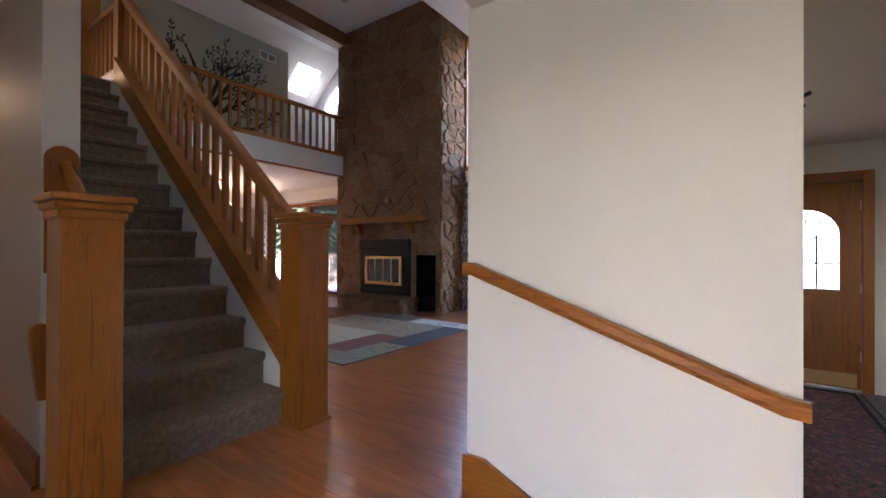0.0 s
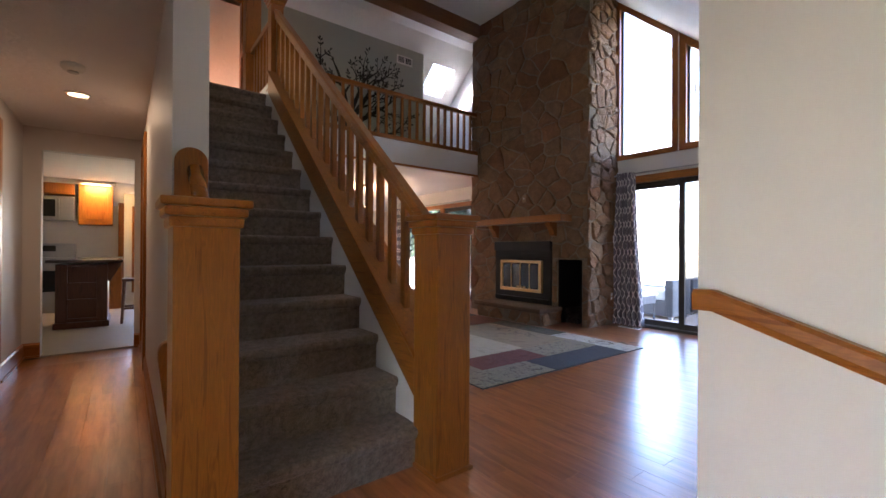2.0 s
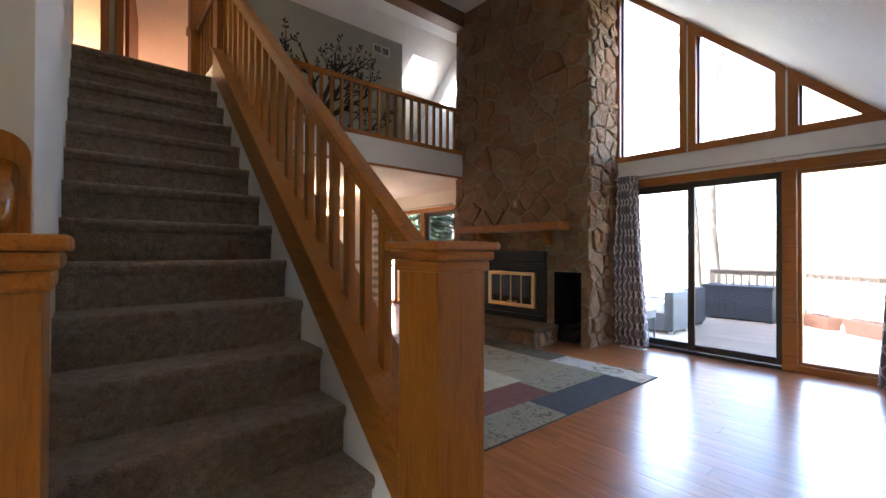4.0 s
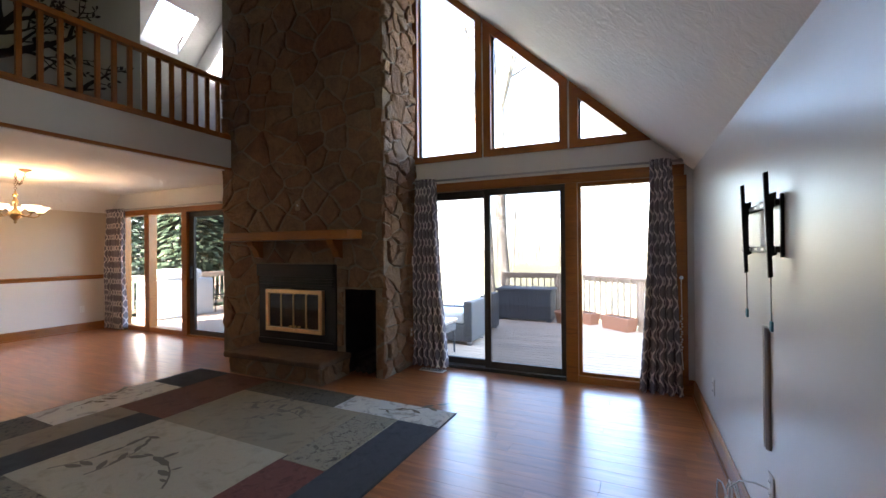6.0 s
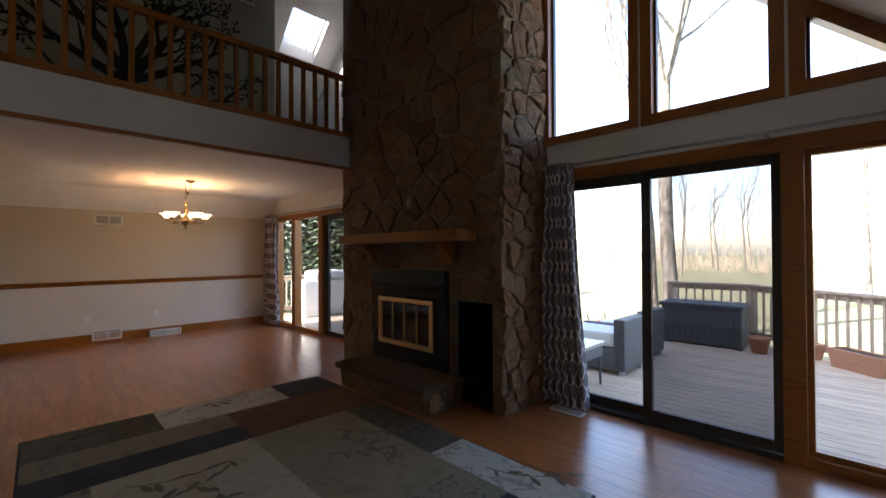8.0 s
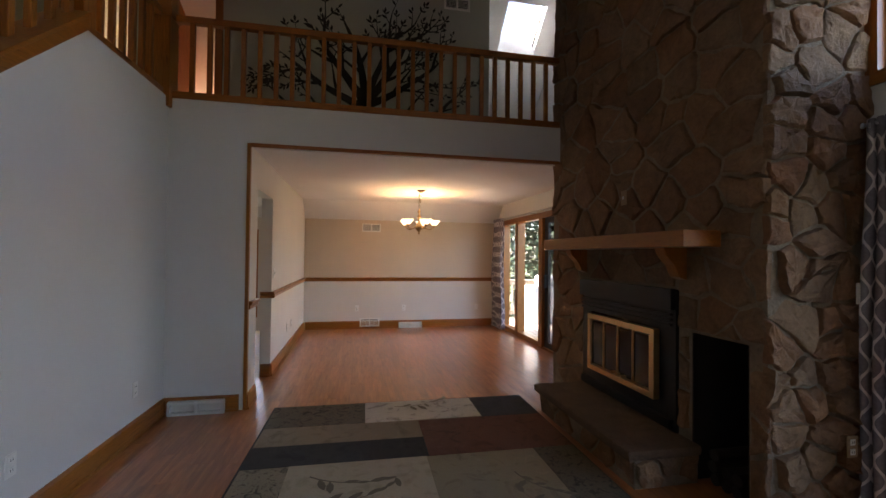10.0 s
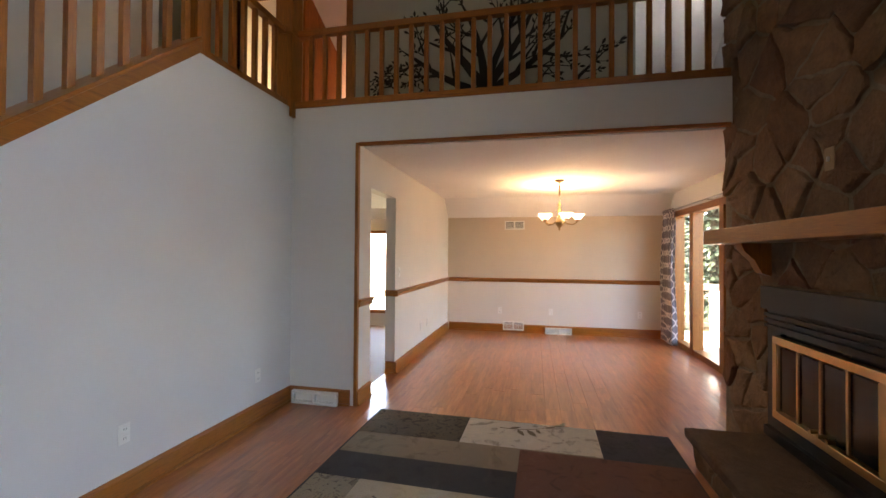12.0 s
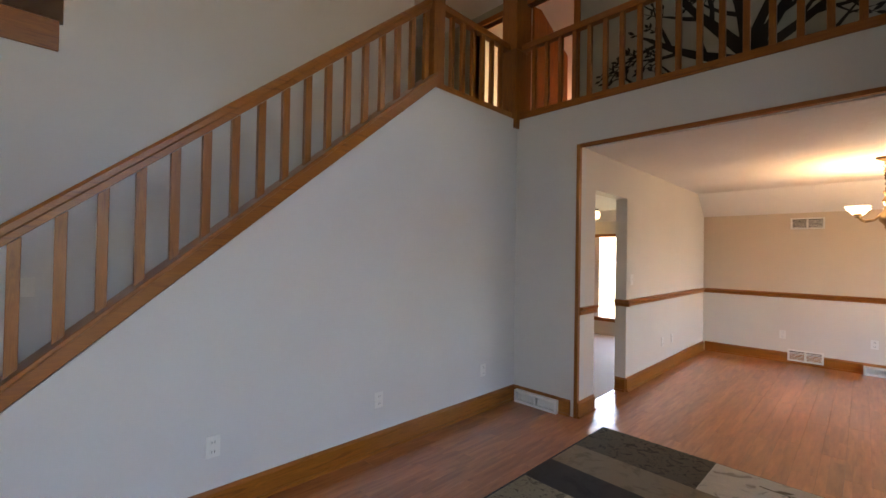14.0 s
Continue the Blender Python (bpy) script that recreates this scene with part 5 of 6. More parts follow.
part("body", bx(-0.18, 0.12, -0.38, 0.38, 0, 0.30), M_OAKZ, kb2)
part("door", bx(0.12, 0.14, -0.36, -0.01, 0.01, 0.29, bev=0.005), M_OAKZ, kb2)
part("door", bx(0.12, 0.14, 0.01, 0.36, 0.01, 0.29, bev=0.005), M_OAKZ, kb2)
mw = thing("microwave", "steel over-range microwave with a dark window", "microwave", (-9.49, -1.191, 1.561))
part("case", bx(-0.2, 0.14, -0.38, 0.38, 0, 0.41, bev=0.006), M_STEEL, mw)
part("window", bx(0.14, 0.147, -0.26, 0.14, 0.06, 0.35), M_BLACK, mw)
part("handle", bx(0.147, 0.18, 0.17, 0.195, 0.05, 0.36, bev=0.006), M_STEEL, mw)
rg = thing("range", "steel and black kitchen range", "range", (-9.447, -1.191, 0.004))
part("body", bx(-0.3, 0.3, -0.38, 0.38, 0, 0.92, bev=0.006), M_STEEL, rg)
part("oven_window", bx(0.3, 0.306, -0.28, 0.28, 0.35, 0.7), M_BLACK, rg)
part("backguard", bx(-0.3, -0.22, -0.38, 0.38, 0.92, 1.16, bev=0.008), M_STEEL, rg)
part("display", bx(-0.22, -0.214, -0.12, 0.12, 1.02, 1.12), M_BLACK, rg)
bc = thing("base_cabinet", "oak base cabinet with a grey worktop", "cabinet", (-9.468, -0.445, 0.004))
part("body", bx(-0.3, 0.28, -0.30, 0.30, 0, 0.88), M_OAKZ, bc)
part("worktop", bx(-0.3, 0.32, -0.31, 0.31, 0.88, 0.92, bev=0.005), mat("grey_worktop", (0.25, 0.23, 0.2), 0.3), bc)
structure("kitchen_back_wall", bx(-9.95, -9.79, -2.8, 0.0, 0, 2.28), M_CREAM, "tan kitchen wall with a stone backsplash", "wall")
structure("kitchen_soffit", bx(-9.79, -9.31, -2.8, -0.24, 2.20, 2.28), M_CREAM, "painted soffit above the cabinets", "soffit")
dk = thing("door_3", "oak kitchen door in an oak casing", "door", (-9.767, 0.013, 0), kind="structure")
part("leaf", bx(0.0, 0.03, -0.12, 0.10, 0.01, 2.0, bev=0.004), M_CREAM, dk)
part("casing", bx(0.0, 0.04, -0.22, -0.12, 0.0, 2.08, bev=0.006), M_OAKZ, dk)
part("knob", cyl(bmesh.new(), (0.03, -0.08, 0.95), (0.08, -0.08, 0.95), 0.025, seg=12), M_BRASS, dk)
sto = thing("counter_stool", "dark wooden counter stool beside the island", "stool", (-7.39, 0.035, 0.004))
part("seat", bx(-0.17, 0.17, -0.17, 0.17, 0.60, 0.64, bev=0.008), M_CHERRY, sto)
for sx in (-1, 1):
    for sy in (-1, 1):
        part("leg", cyl(bmesh.new(), (sx * 0.17, sy * 0.17, 0), (sx * 0.14, sy * 0.14, 0.60), 0.018, 0.022, 8), M_CHERRY, sto)
    part("rung", bx(sx * 0.155 - 0.01, sx * 0.155 + 0.01, -0.15, 0.15, 0.20, 0.23), M_CHERRY, sto)
# warm lamp without a fitting, added in front of the wall cabinet
lp = new("cabinet_front_lamp", bpy.data.lights.new("cabinet_front_lamp", "AREA"))
lp.data.size, lp.data.energy, lp.data.color = 0.35, 1.3, (1.0, 0.62, 0.22)
lp.matrix_world = look((-9.2, -0.5, 2.18), (-9.5, -0.52, 1.3))
pn = thing("pendant_lamp", "bronze kitchen nook pendant with glass globes, lit", "pendant lamp", (-7.55, 1.02, 0))
part("rod", cyl(bmesh.new(), (0, 0, 2.30), (0, 0, 2.13), 0.008, seg=8), M_BLACK, pn)
part("bar", bx(-0.16, 0.16, -0.012, 0.012, 2.11, 2.135, bev=0.004), M_BLACK, pn)
for x in (-0.13, 0.0, 0.13):
    part("globe", lathe(bmesh.new(), [(0.015, 2.11), (0.04, 2.08), (0.045, 2.04), (0.035, 2.0), (0.01, 1.985)], 14, (x, 0, 0)), M_LAMP, pn, "glowing glass globe", smooth=True)

# ---- loft doors and rooms ----
d4 = thing("door_4", "open oak bedroom door in an oak casing", "door", (LW, 0.92, LOFT), kind="structure")
for y0, y1, z0, z1 in ((-0.42, -0.34, 0, 2.10), (0.34, 0.42, 0, 2.10), (-0.34, 0.34, 2.03, 2.11)):
    part("casing", bx(-0.11, 0.018, y0, y1, z0, z1, bev=0.005), M_OAKZ, d4)
leaf = part("leaf", bx(-0.66, 0.0, -0.02, 0.02, 0.01, 2.02, bev=0.004), M_OAKZ, d4, "open oak slab door")
leaf.location = (-0.09, -0.30, 0)
leaf.rotation_euler = (0, 0, radians(-12))
d5 = thing("door_5", "oak-cased doorway to a lit room", "doorway", (LW, 0.03, LOFT), kind="structure")
for y0, y1, z0, z1 in ((-0.40, -0.34, 0, 2.10), (0.34, 0.42, 0, 2.10), (-0.34, 0.34, 2.03, 2.11)):
    part("casing", bx(-0.11, 0.018, y0, y1, z0, z1, bev=0.005), M_OAKZ, d5)
shf = thing("closet_shelf", "white shelving in the lit upstairs room", "shelf", (-8.9, -0.35, LOFT))
for z in (0.35, 0.7, 1.05):
    part("shelf", bx(-0.15, 0.18, -0.5, 0.5, z, z + 0.03, bev=0.003), M_PLATE, shf)
for y in (-0.5, 0.48):
    part("side", bx(-0.15, 0.18, y, y + 0.02, 0, 1.1), M_PLATE, shf)
for y, e, c in ((-0.3, 10, (1.0, 0.78, 0.45)), (1.0, 3.0, (1.0, 0.66, 0.42))):
    fx = thing("ceiling_lamp", "round glass ceiling lamp in an upstairs room", "ceiling lamp", (-8.0, y, 3.55))
    part("bowl", lathe(bmesh.new(), [(0.14, 0.0), (0.12, -0.05), (0.06, -0.08), (0.01, -0.085)], 20), M_LAMP, fx, smooth=True)
    lp = new("room_lamp", bpy.data.lights.new("room_lamp", "POINT"))
    lp.data.energy, lp.data.color, lp.data.shadow_soft_size = e, c, 0.08
    lp.location = (-8.0, y, 3.38)
dt = thing("ceiling_spot", "small round white ceiling fitting", "ceiling light", (-4.55, 4.3, FLAT))
part("ring", lathe(bmesh.new(), [(0.06, 0.0), (0.055, -0.02), (0.03, -0.035), (0.01, -0.035)], 20), M_STEEL, dt, smooth=True)

# ---- entry ----
fd = thing("door_1", "oak front door with an arched leaded window", "door", (1.40, 5.45, ENTRY), kind="structure")


def arch_leaf():
    """The door leaf: a panel with an arched hole, built as strips round the arch."""
    b = bmesh.new()
    w, h, wx, z0, zs = 0.434, 2.149, 0.27, 1.02, 1.60
    y0, y1 = 0.03, 0.07
    box(b, -w, w, y0, y1, 0.01, z0)
    box(b, -w, -wx, y0, y1, z0, h)
    box(b, wx, w, y0, y1, z0, h)
    n = 12
    for i in range(n):
        a0, a1 = math.pi * i / n, math.pi * (i + 1) / n
        p, q = (wx * math.cos(a0), zs + wx * math.sin(a0)), (wx * math.cos(a1), zs + wx * math.sin(a1))
        prism(b, [p, (p[0], h), (q[0], h), q], "y", y0, y1)
    return b


part("leaf", arch_leaf(), M_OAKZ, fd)
for x0, x1 in ((-0.30, -0.05), (0.05, 0.30)):
    p = part("panel", bx(x0, x1, 0.022, 0.03, 0.30, 0.86, bev=0.008), M_OAKZ, fd)
part("kick_plate", bx(-0.40, 0.40, 0.024, 0.03, 0.03, 0.17), M_BRASS, fd, "brass kick plate")
for z in (1.02, 1.30, 1.58):
    part("came", bx(-0.27, 0.27, 0.04, 0.06, z - 0.008, z + 0.008), M_BLACK, fd)
for x in (-0.09, 0.09):
    part("came", bx(x - 0.008, x + 0.008, 0.04, 0.06, 1.02, 1.60), M_BLACK, fd)
for a in (45, 90, 135):
    ca, sa = math.cos(radians(a)), math.sin(radians(a))
    part("came", cyl(bmesh.new(), (0.09 * ca, 0.05, 1.60 + 0.09 * sa), (0.27 * ca, 0.05, 1.60 + 0.27 * sa), 0.008, seg=6), M_BLACK, fd)
for x0, x1, z0, z1 in ((-0.52, -0.435, 0, 2.25), (0.435, 0.52, 0, 2.25), (-0.435, 0.435, 2.15, 2.25)):
    part("casing", bx(x0, x1, -0.02, 0.05, z0, z1, bev=0.006), M_OAKZ, fd)
for x0, x1, z0, z1 in ((-0.54, -0.41, 0, 2.27), (0.41, 0.54, 0, 2.27), (-0.41, 0.41, 2.12, 2.27)):
    part("jamb", bx(x0, x1, 0.072, 0.13, z0, z1), M_OAKZ, fd)
for z in (0.3, 1.0, 1.85):
    part("hinge", bx(0.425, 0.44, 0.015, 0.03, z, z + 0.1), M_BRASS, fd)
d6 = thing("door_6", "oak side door casing in the entry", "door", (2.08, 4.6, ENTRY), kind="structure")
for y0, y1 in ((0.42, 0.52), (-0.52, -0.42)):
    part("casing", bx(-0.02, 0.0, y0, y1, 0, 2.2, bev=0.004), M_OAKZ, d6)
part("casing", bx(-0.02, 0.0, -0.42, 0.42, 2.1, 2.2, bev=0.004), M_OAKZ, d6)
part("leaf", bx(-0.01, 0.0, -0.42, 0.42, 0.01, 2.1), M_OAKZ, d6)
er = thing("entry_rug", "red and black patterned oriental runner in the entry", "rug", (1.40, 3.9, ENTRY))
part("field", bx(-0.33, 0.33, -1.35, 1.35, 0, 0.010), M_PERSIAN, er)
part("border", bx(-0.42, 0.42, -1.45, 1.45, 0, 0.007), RUGS["dark"], er, "dark woven border")
for x in (-0.385, 0.385):
    part("guard_stripe", bx(x - 0.02, x + 0.02, -1.43, 1.43, 0.007, 0.0105), RUGS["tan"], er)
cr = thing("coat_rack", "dark iron coat rack high on the closet wall", "coat rack", (0.933, 1.75, 1.62))
part("backboard", bx(0.0, 0.02, -0.25, 0.25, -0.10, 0.14, bev=0.006), M_CHERRY, cr)
for y in (-0.16, 0.0, 0.16):
    part("hook", cyl(bmesh.new(), (0.02, y, -0.02), (0.07, y, 0.0), 0.008, seg=8), M_BLACK, cr)
hb = thing("umbrella_stand", "dark stand with a black curved handle beside the door", "stand", (1.13, 4.95, ENTRY))
part("pot", lathe(bmesh.new(), [(0.10, 0), (0.12, 0.5), (0.125, 0.98), (0.11, 0.98), (0.10, 0.9)], 18), M_CHERRY, hb, smooth=True)
pts = [(0.0, 0.0, 0.9), (0.0, 0.0, 1.15)] + [(0.05 - 0.05 * math.cos(a), 0, 1.25 + 0.06 * math.sin(a)) for a in np.linspace(0, math.pi, 8)] + [(0.10, 0, 1.12)]
h = new("handle", tube(pts, 0.008, "handle"))
h.parent = hb
h.data.materials.append(M_BLACK)
# ---- outdoors ----
DECK = -0.08
structure("ground", bx(-400, 400, -400, 400, -1.0, -0.75), M_GRASS, "spring lawn running to the trees", "ground")


def deck_rail(name, p, q, label):
    """A deck railing from p to q with posts, two rails and square balusters."""
    p, q = Vector((*p, DECK)), Vector((*q, DECK))
    d = q - p
    r = thing(name, label, "railing", tuple(p), math.degrees(math.atan2(d.y, d.x)))
    ln = d.length
    part("cap_rail", bx(-0.05, ln + 0.05, -0.07, 0.07, 0.90, 0.94, bev=0.006), M_RAILWOOD, r)
    part("lower_rail", bx(0, ln, -0.02, 0.02, 0.10, 0.18), M_RAILWOOD, r)
    part("upper_rail", bx(0, ln, -0.02, 0.02, 0.82, 0.90), M_RAILWOOD, r)
    n = max(1, round(ln / 2.4))
    for i in range(n + 1):
        x = ln * i / n
        part("post", bx(x - 0.045, x + 0.045, -0.045, 0.045, 0.0, 0.90), M_RAILWOOD, r)
    k = round(ln / 0.135)
    for i in range(1, k):
        x = ln * i / k
        part("baluster", bx(x - 0.013, x + 0.013, -0.048, -0.02, 0.10, 0.90), M_RAILWOOD, r)
    return r


deck_rail("deck_railing", (-3.4, 10.6), (-2.2, 10.6), "weathered wooden deck railing behind the storage box")
deck_rail("deck_railing", (-2.2, 10.6), (1.1, 8.05), "weathered wooden deck railing across the corner")
deck_rail("deck_railing", (-10.95, 10.6), (-10.95, 5.98), "weathered wooden railing along the deck's end")
deck_rail("deck_railing", (-10.95, 10.6), (-6.6, 10.6), "weathered wooden deck railing beyond the dining room")

bxx = thing("deck_box", "dark grey resin deck storage box with ribbed sides", "storage box", (-2.735, 10.0, DECK))
part("body", bx(-0.55, 0.55, -0.30, 0.30, 0.03, 0.60, bev=0.01), M_BOX, bxx)
part("lid", bx(-0.58, 0.58, -0.33, 0.33, 0.60, 0.66, bev=0.015), M_BOX, bxx)
for i in range(12):
    x = -0.5 + i * 0.091
    part("rib", bx(x - 0.035, x + 0.035, -0.31, -0.295, 0.08, 0.55, bev=0.004), M_BOX, bxx)
for x in (-0.5, 0.5):
    part("foot", bx(x - 0.05, x + 0.05, -0.3, 0.3, 0.0, 0.03), M_BOX, bxx)


def wicker_chair(at, label, arm=True, seat=0.50):
    c = thing("wicker_armchair", label, "armchair", at, group="wicker seats on the deck")
    part("base", bx(-0.80, -0.10, -0.33, 0.33, 0.05, 0.32, bev=0.02), M_WICKER, c)
    part("backrest", bx(-0.14, 0.0, -0.34, 0.34, 0.05, 0.67, bev=0.025), M_WICKER, c)
    if arm:
        part("armrest", bx(-0.80, -0.14, 0.24, 0.34, 0.32, 0.52, bev=0.02), M_WICKER, c)
    part("cushion", bx(-0.82, -0.14, -0.32, 0.24 if arm else 0.33, 0.32, seat, bev=0.045), M_CUSHION, c, "thick white seat cushion")
    for x in (-0.75, -0.06):
        for y in (-0.28, 0.28):
            part("foot", bx(x - 0.03, x + 0.03, y - 0.03, y + 0.03, 0.0, 0.05), M_STEEL, c)
    return c


wicker_chair((-2.91, 7.52, DECK), "dark wicker armchair with a white cushion on the deck")
wicker_chair((-2.97, 8.45, DECK), "dark wicker armchair behind the first one on the deck", False, 0.43)
tb2 = thing("side_table", "grey wicker side table with a pale top", "table", (-3.30, 6.54, DECK))
part("top", bx(-0.34, 0.32, -0.26, 0.26, 0.44, 0.48, bev=0.008), M_STEEL, tb2)
part("apron", bx(-0.32, 0.30, -0.24, 0.24, 0.32, 0.44, bev=0.01), M_WICKER, tb2)
for x in (-0.30, 0.28):
    for y in (-0.22, 0.22):
        part("leg", cyl(bmesh.new(), (x, y, 0), (x * 0.96, y * 0.96, 0.34), 0.014, 0.022, 8), M_WICKER, tb2)


def planter(at, rz, ln, w, h, label):
    p = thing("planter", label, "planter", at, rz)
    b = bmesh.new()
    for z0, z1, s0, s1 in ((0.0, h - 0.04, 0.86, 0.97),):
        lo = [b.verts.new((sx * ln / 2 * s0, sy * w / 2 * s0, z0)) for sx, sy in ((-1, -1), (1, -1), (1, 1), (-1, 1))]
        hi = [b.verts.new((sx * ln / 2 * s1, sy * w / 2 * s1, z1)) for sx, sy in ((-1, -1), (1, -1), (1, 1), (-1, 1))]
        b.faces.new(lo[::-1])
        b.faces.new(hi)
        for i in range(4):
            b.faces.new((lo[i], lo[(i + 1) % 4], hi[(i + 1) % 4], hi[i]))
    part("box", b, M_TERRA, p)
    for x0, x1, y0, y1 in ((-ln / 2, ln / 2, -w / 2, -w / 2 + 0.03), (-ln / 2, ln / 2, w / 2 - 0.03, w / 2), (-ln / 2, -ln / 2 + 0.03, -w / 2 + 0.03, w / 2 - 0.03), (ln / 2 - 0.03, ln / 2, -w / 2 + 0.03, w / 2 - 0.03)):
        part("rim", bx(x0, x1, y0, y1, h - 0.045, h, bev=0.005), M_TERRA, p)
    so = part("soil", bx(-ln / 2 + 0.03, ln / 2 - 0.03, -w / 2 + 0.03, w / 2 - 0.03, h - 0.05, h - 0.02), M_SOIL, p, "dark dry soil")
    part("label_plate", bx(-0.05, 0.05, -w / 2 * 0.96 - 0.008, -w / 2 * 0.92, h * 0.45, h * 0.6, bev=0.003), M_TERRA, p)
    return p


planter((-0.93, 9.40, DECK), -41, 0.64, 0.25, 0.24, "terracotta trough planter with dry soil on the deck")
planter((-1.56, 9.90, DECK), -41, 0.58, 0.24, 0.22, "second terracotta trough planter near the railing")
pt = thing("flower_pot", "small brown flower pot beside the storage box", "flower pot", (-1.98, 9.72, DECK))
part("pot", lathe(bmesh.new(), [(0.09, 0.0), (0.13, 0.20), (0.14, 0.20), (0.14, 0.24), (0.12, 0.24), (0.11, 0.19)], 18), M_TERRA, pt, smooth=True)
bn = thing("storage_bin", "blue-grey lidded plastic bin on the deck", "bin", (-0.28, 8.2, DECK))
part("body", lathe(bmesh.new(), [(0.15, 0.0), (0.185, 0.50), (0.195, 0.51), (0.195, 0.55), (0.18, 0.55)], 20), M_BIN, bn, smooth=True)
part("lid", lathe(bmesh.new(), [(0.20, 0.545), (0.20, 0.575), (0.14, 0.61), (0.02, 0.62)], 20), M_BIN, bn, smooth=True)
wb = thing("wheelbarrow", "rusty overturned wheelbarrow on the lawn beyond the deck", "wheelbarrow", (-4.97, 11.5, -0.75), -28)
b = bmesh.new()
lo = [b.verts.new((sx * 0.50, sy * 0.34, 0.12 + 0.18 * (sx < 0))) for sx, sy in ((-1, -1), (1, -1), (1, 1), (-1, 1))]
hi = [b.verts.new((sx * 0.27 - 0.03, sy * 0.20, 0.55 + 0.06 * (sx < 0))) for sx, sy in ((-1, -1), (1, -1), (1, 1), (-1, 1))]
b.faces.new(lo[::-1])
b.faces.new(hi)
for i in range(4):
    b.faces.new((lo[i], lo[(i + 1) % 4], hi[(i + 1) % 4], hi[i]))
bmesh.ops.bevel(b, geom=b.edges[:], offset=0.06, segments=3, affect="EDGES")
part("tub", b, M_RUST, wb, "rusty steel tub", smooth=True)
for sy in (-1, 1):
    part("handle", cyl(bmesh.new(), (0.62, sy * 0.24, 0.03), (-0.85, sy * 0.27, 0.62), 0.02, seg=8), M_RAILWOOD, wb)
    part("leg", cyl(bmesh.new(), (-0.25, sy * 0.22, 0.36), (-0.42, sy * 0.24, 0.72), 0.014, seg=6), M_BLACK, wb)
wheel = lathe(bmesh.new(), [(0.05, -0.035), (0.17, -0.04), (0.19, 0.0), (0.17, 0.04), (0.05, 0.035)], 20)
bmesh.ops.transform(wheel, matrix=Matrix.Translation((0.62, 0, 0.19)) @ Matrix.Rotation(radians(90), 4, "X"), verts=wheel.verts[:])
part("wheel", wheel, M_BLACK, wb, smooth=True)
cg = thing("covered_grill", "grill under a pale grey weather cover", "grill", (-10.25, 7.45, DECK), 90)
b = bx(-0.7, 0.7, -0.3, 0.3, 0.0, 0.85, bev=0.05)
bmesh.ops.subdivide_edges(b, edges=b.edges[:], cuts=2, use_grid_fill=True)
for v in b.verts:
    v.co += Vector((1, 1, 0.5)) * 0.035 * noise.noise(v.co * 5)
part("cover", b, paint("grill_cover", (0.55, 0.54, 0.5), 0.8, 0.3, 20), cg, smooth=True)
part("hood", bx(-0.45, 0.45, -0.28, 0.28, 0.85, 1.08, bev=0.1), paint("grill_cover_top", (0.55, 0.54, 0.5), 0.8, 0.3, 20), cg, smooth=True)
pc = thing("patio_chair", "dark metal patio chair beyond the dining door", "chair", (-9.7, 8.4, DECK))
part("seat", bx(-0.24, 0.24, -0.24, 0.24, 0.42, 0.45, bev=0.01), M_BLACK, pc)
part("backrest", bx(-0.24, 0.24, 0.22, 0.25, 0.5, 0.92, bev=0.01), M_BLACK, pc)
for x in (-0.22, 0.22):
    part("arm", bx(x - 0.02, x + 0.02, -0.22, 0.24, 0.62, 0.65, bev=0.006), M_BLACK, pc)
    for y in (-0.22, 0.24):
        part("leg", cyl(bmesh.new(), (x, y, 0), (x, y, 0.63), 0.014, seg=6), M_BLACK, pc)


# ---- trees ----
def grow(bm, p, d, ln, r, depth, twigs):
    """A limb of three bent lengths that forks into thinner ones."""
    for i in range(3):
        q = p + d * (ln / 3)
        cyl(bm, p, q, r * (1 - 0.12 * i), r * (1 - 0.12 * (i + 1)), 9 if depth == 0 else 5 if depth < 3 else 4)
        p = q
        d = (d + Vector((random.uniform(-0.14, 0.14), random.uniform(-0.14, 0.14), random.uniform(-0.03, 0.10)))).normalized()
        if depth and i < 2 and depth < twigs:
            side = (d + Vector((random.uniform(-1, 1), random.uniform(-1, 1), random.uniform(0.0, 0.6)))).normalized()
            grow(bm, p, side, ln * 0.55, r * 0.42, depth + 1, twigs)
    if depth < twigs:
        for k in range(2 if depth else 3):
            nd_ = (d + Vector((random.uniform(-0.6, 0.6), random.uniform(-0.6, 0.6), random.uniform(0.0, 0.35)))).normalized()
            grow(bm, p, nd_, ln * random.uniform(0.55, 0.75), r * 0.55, depth + 1, twigs)


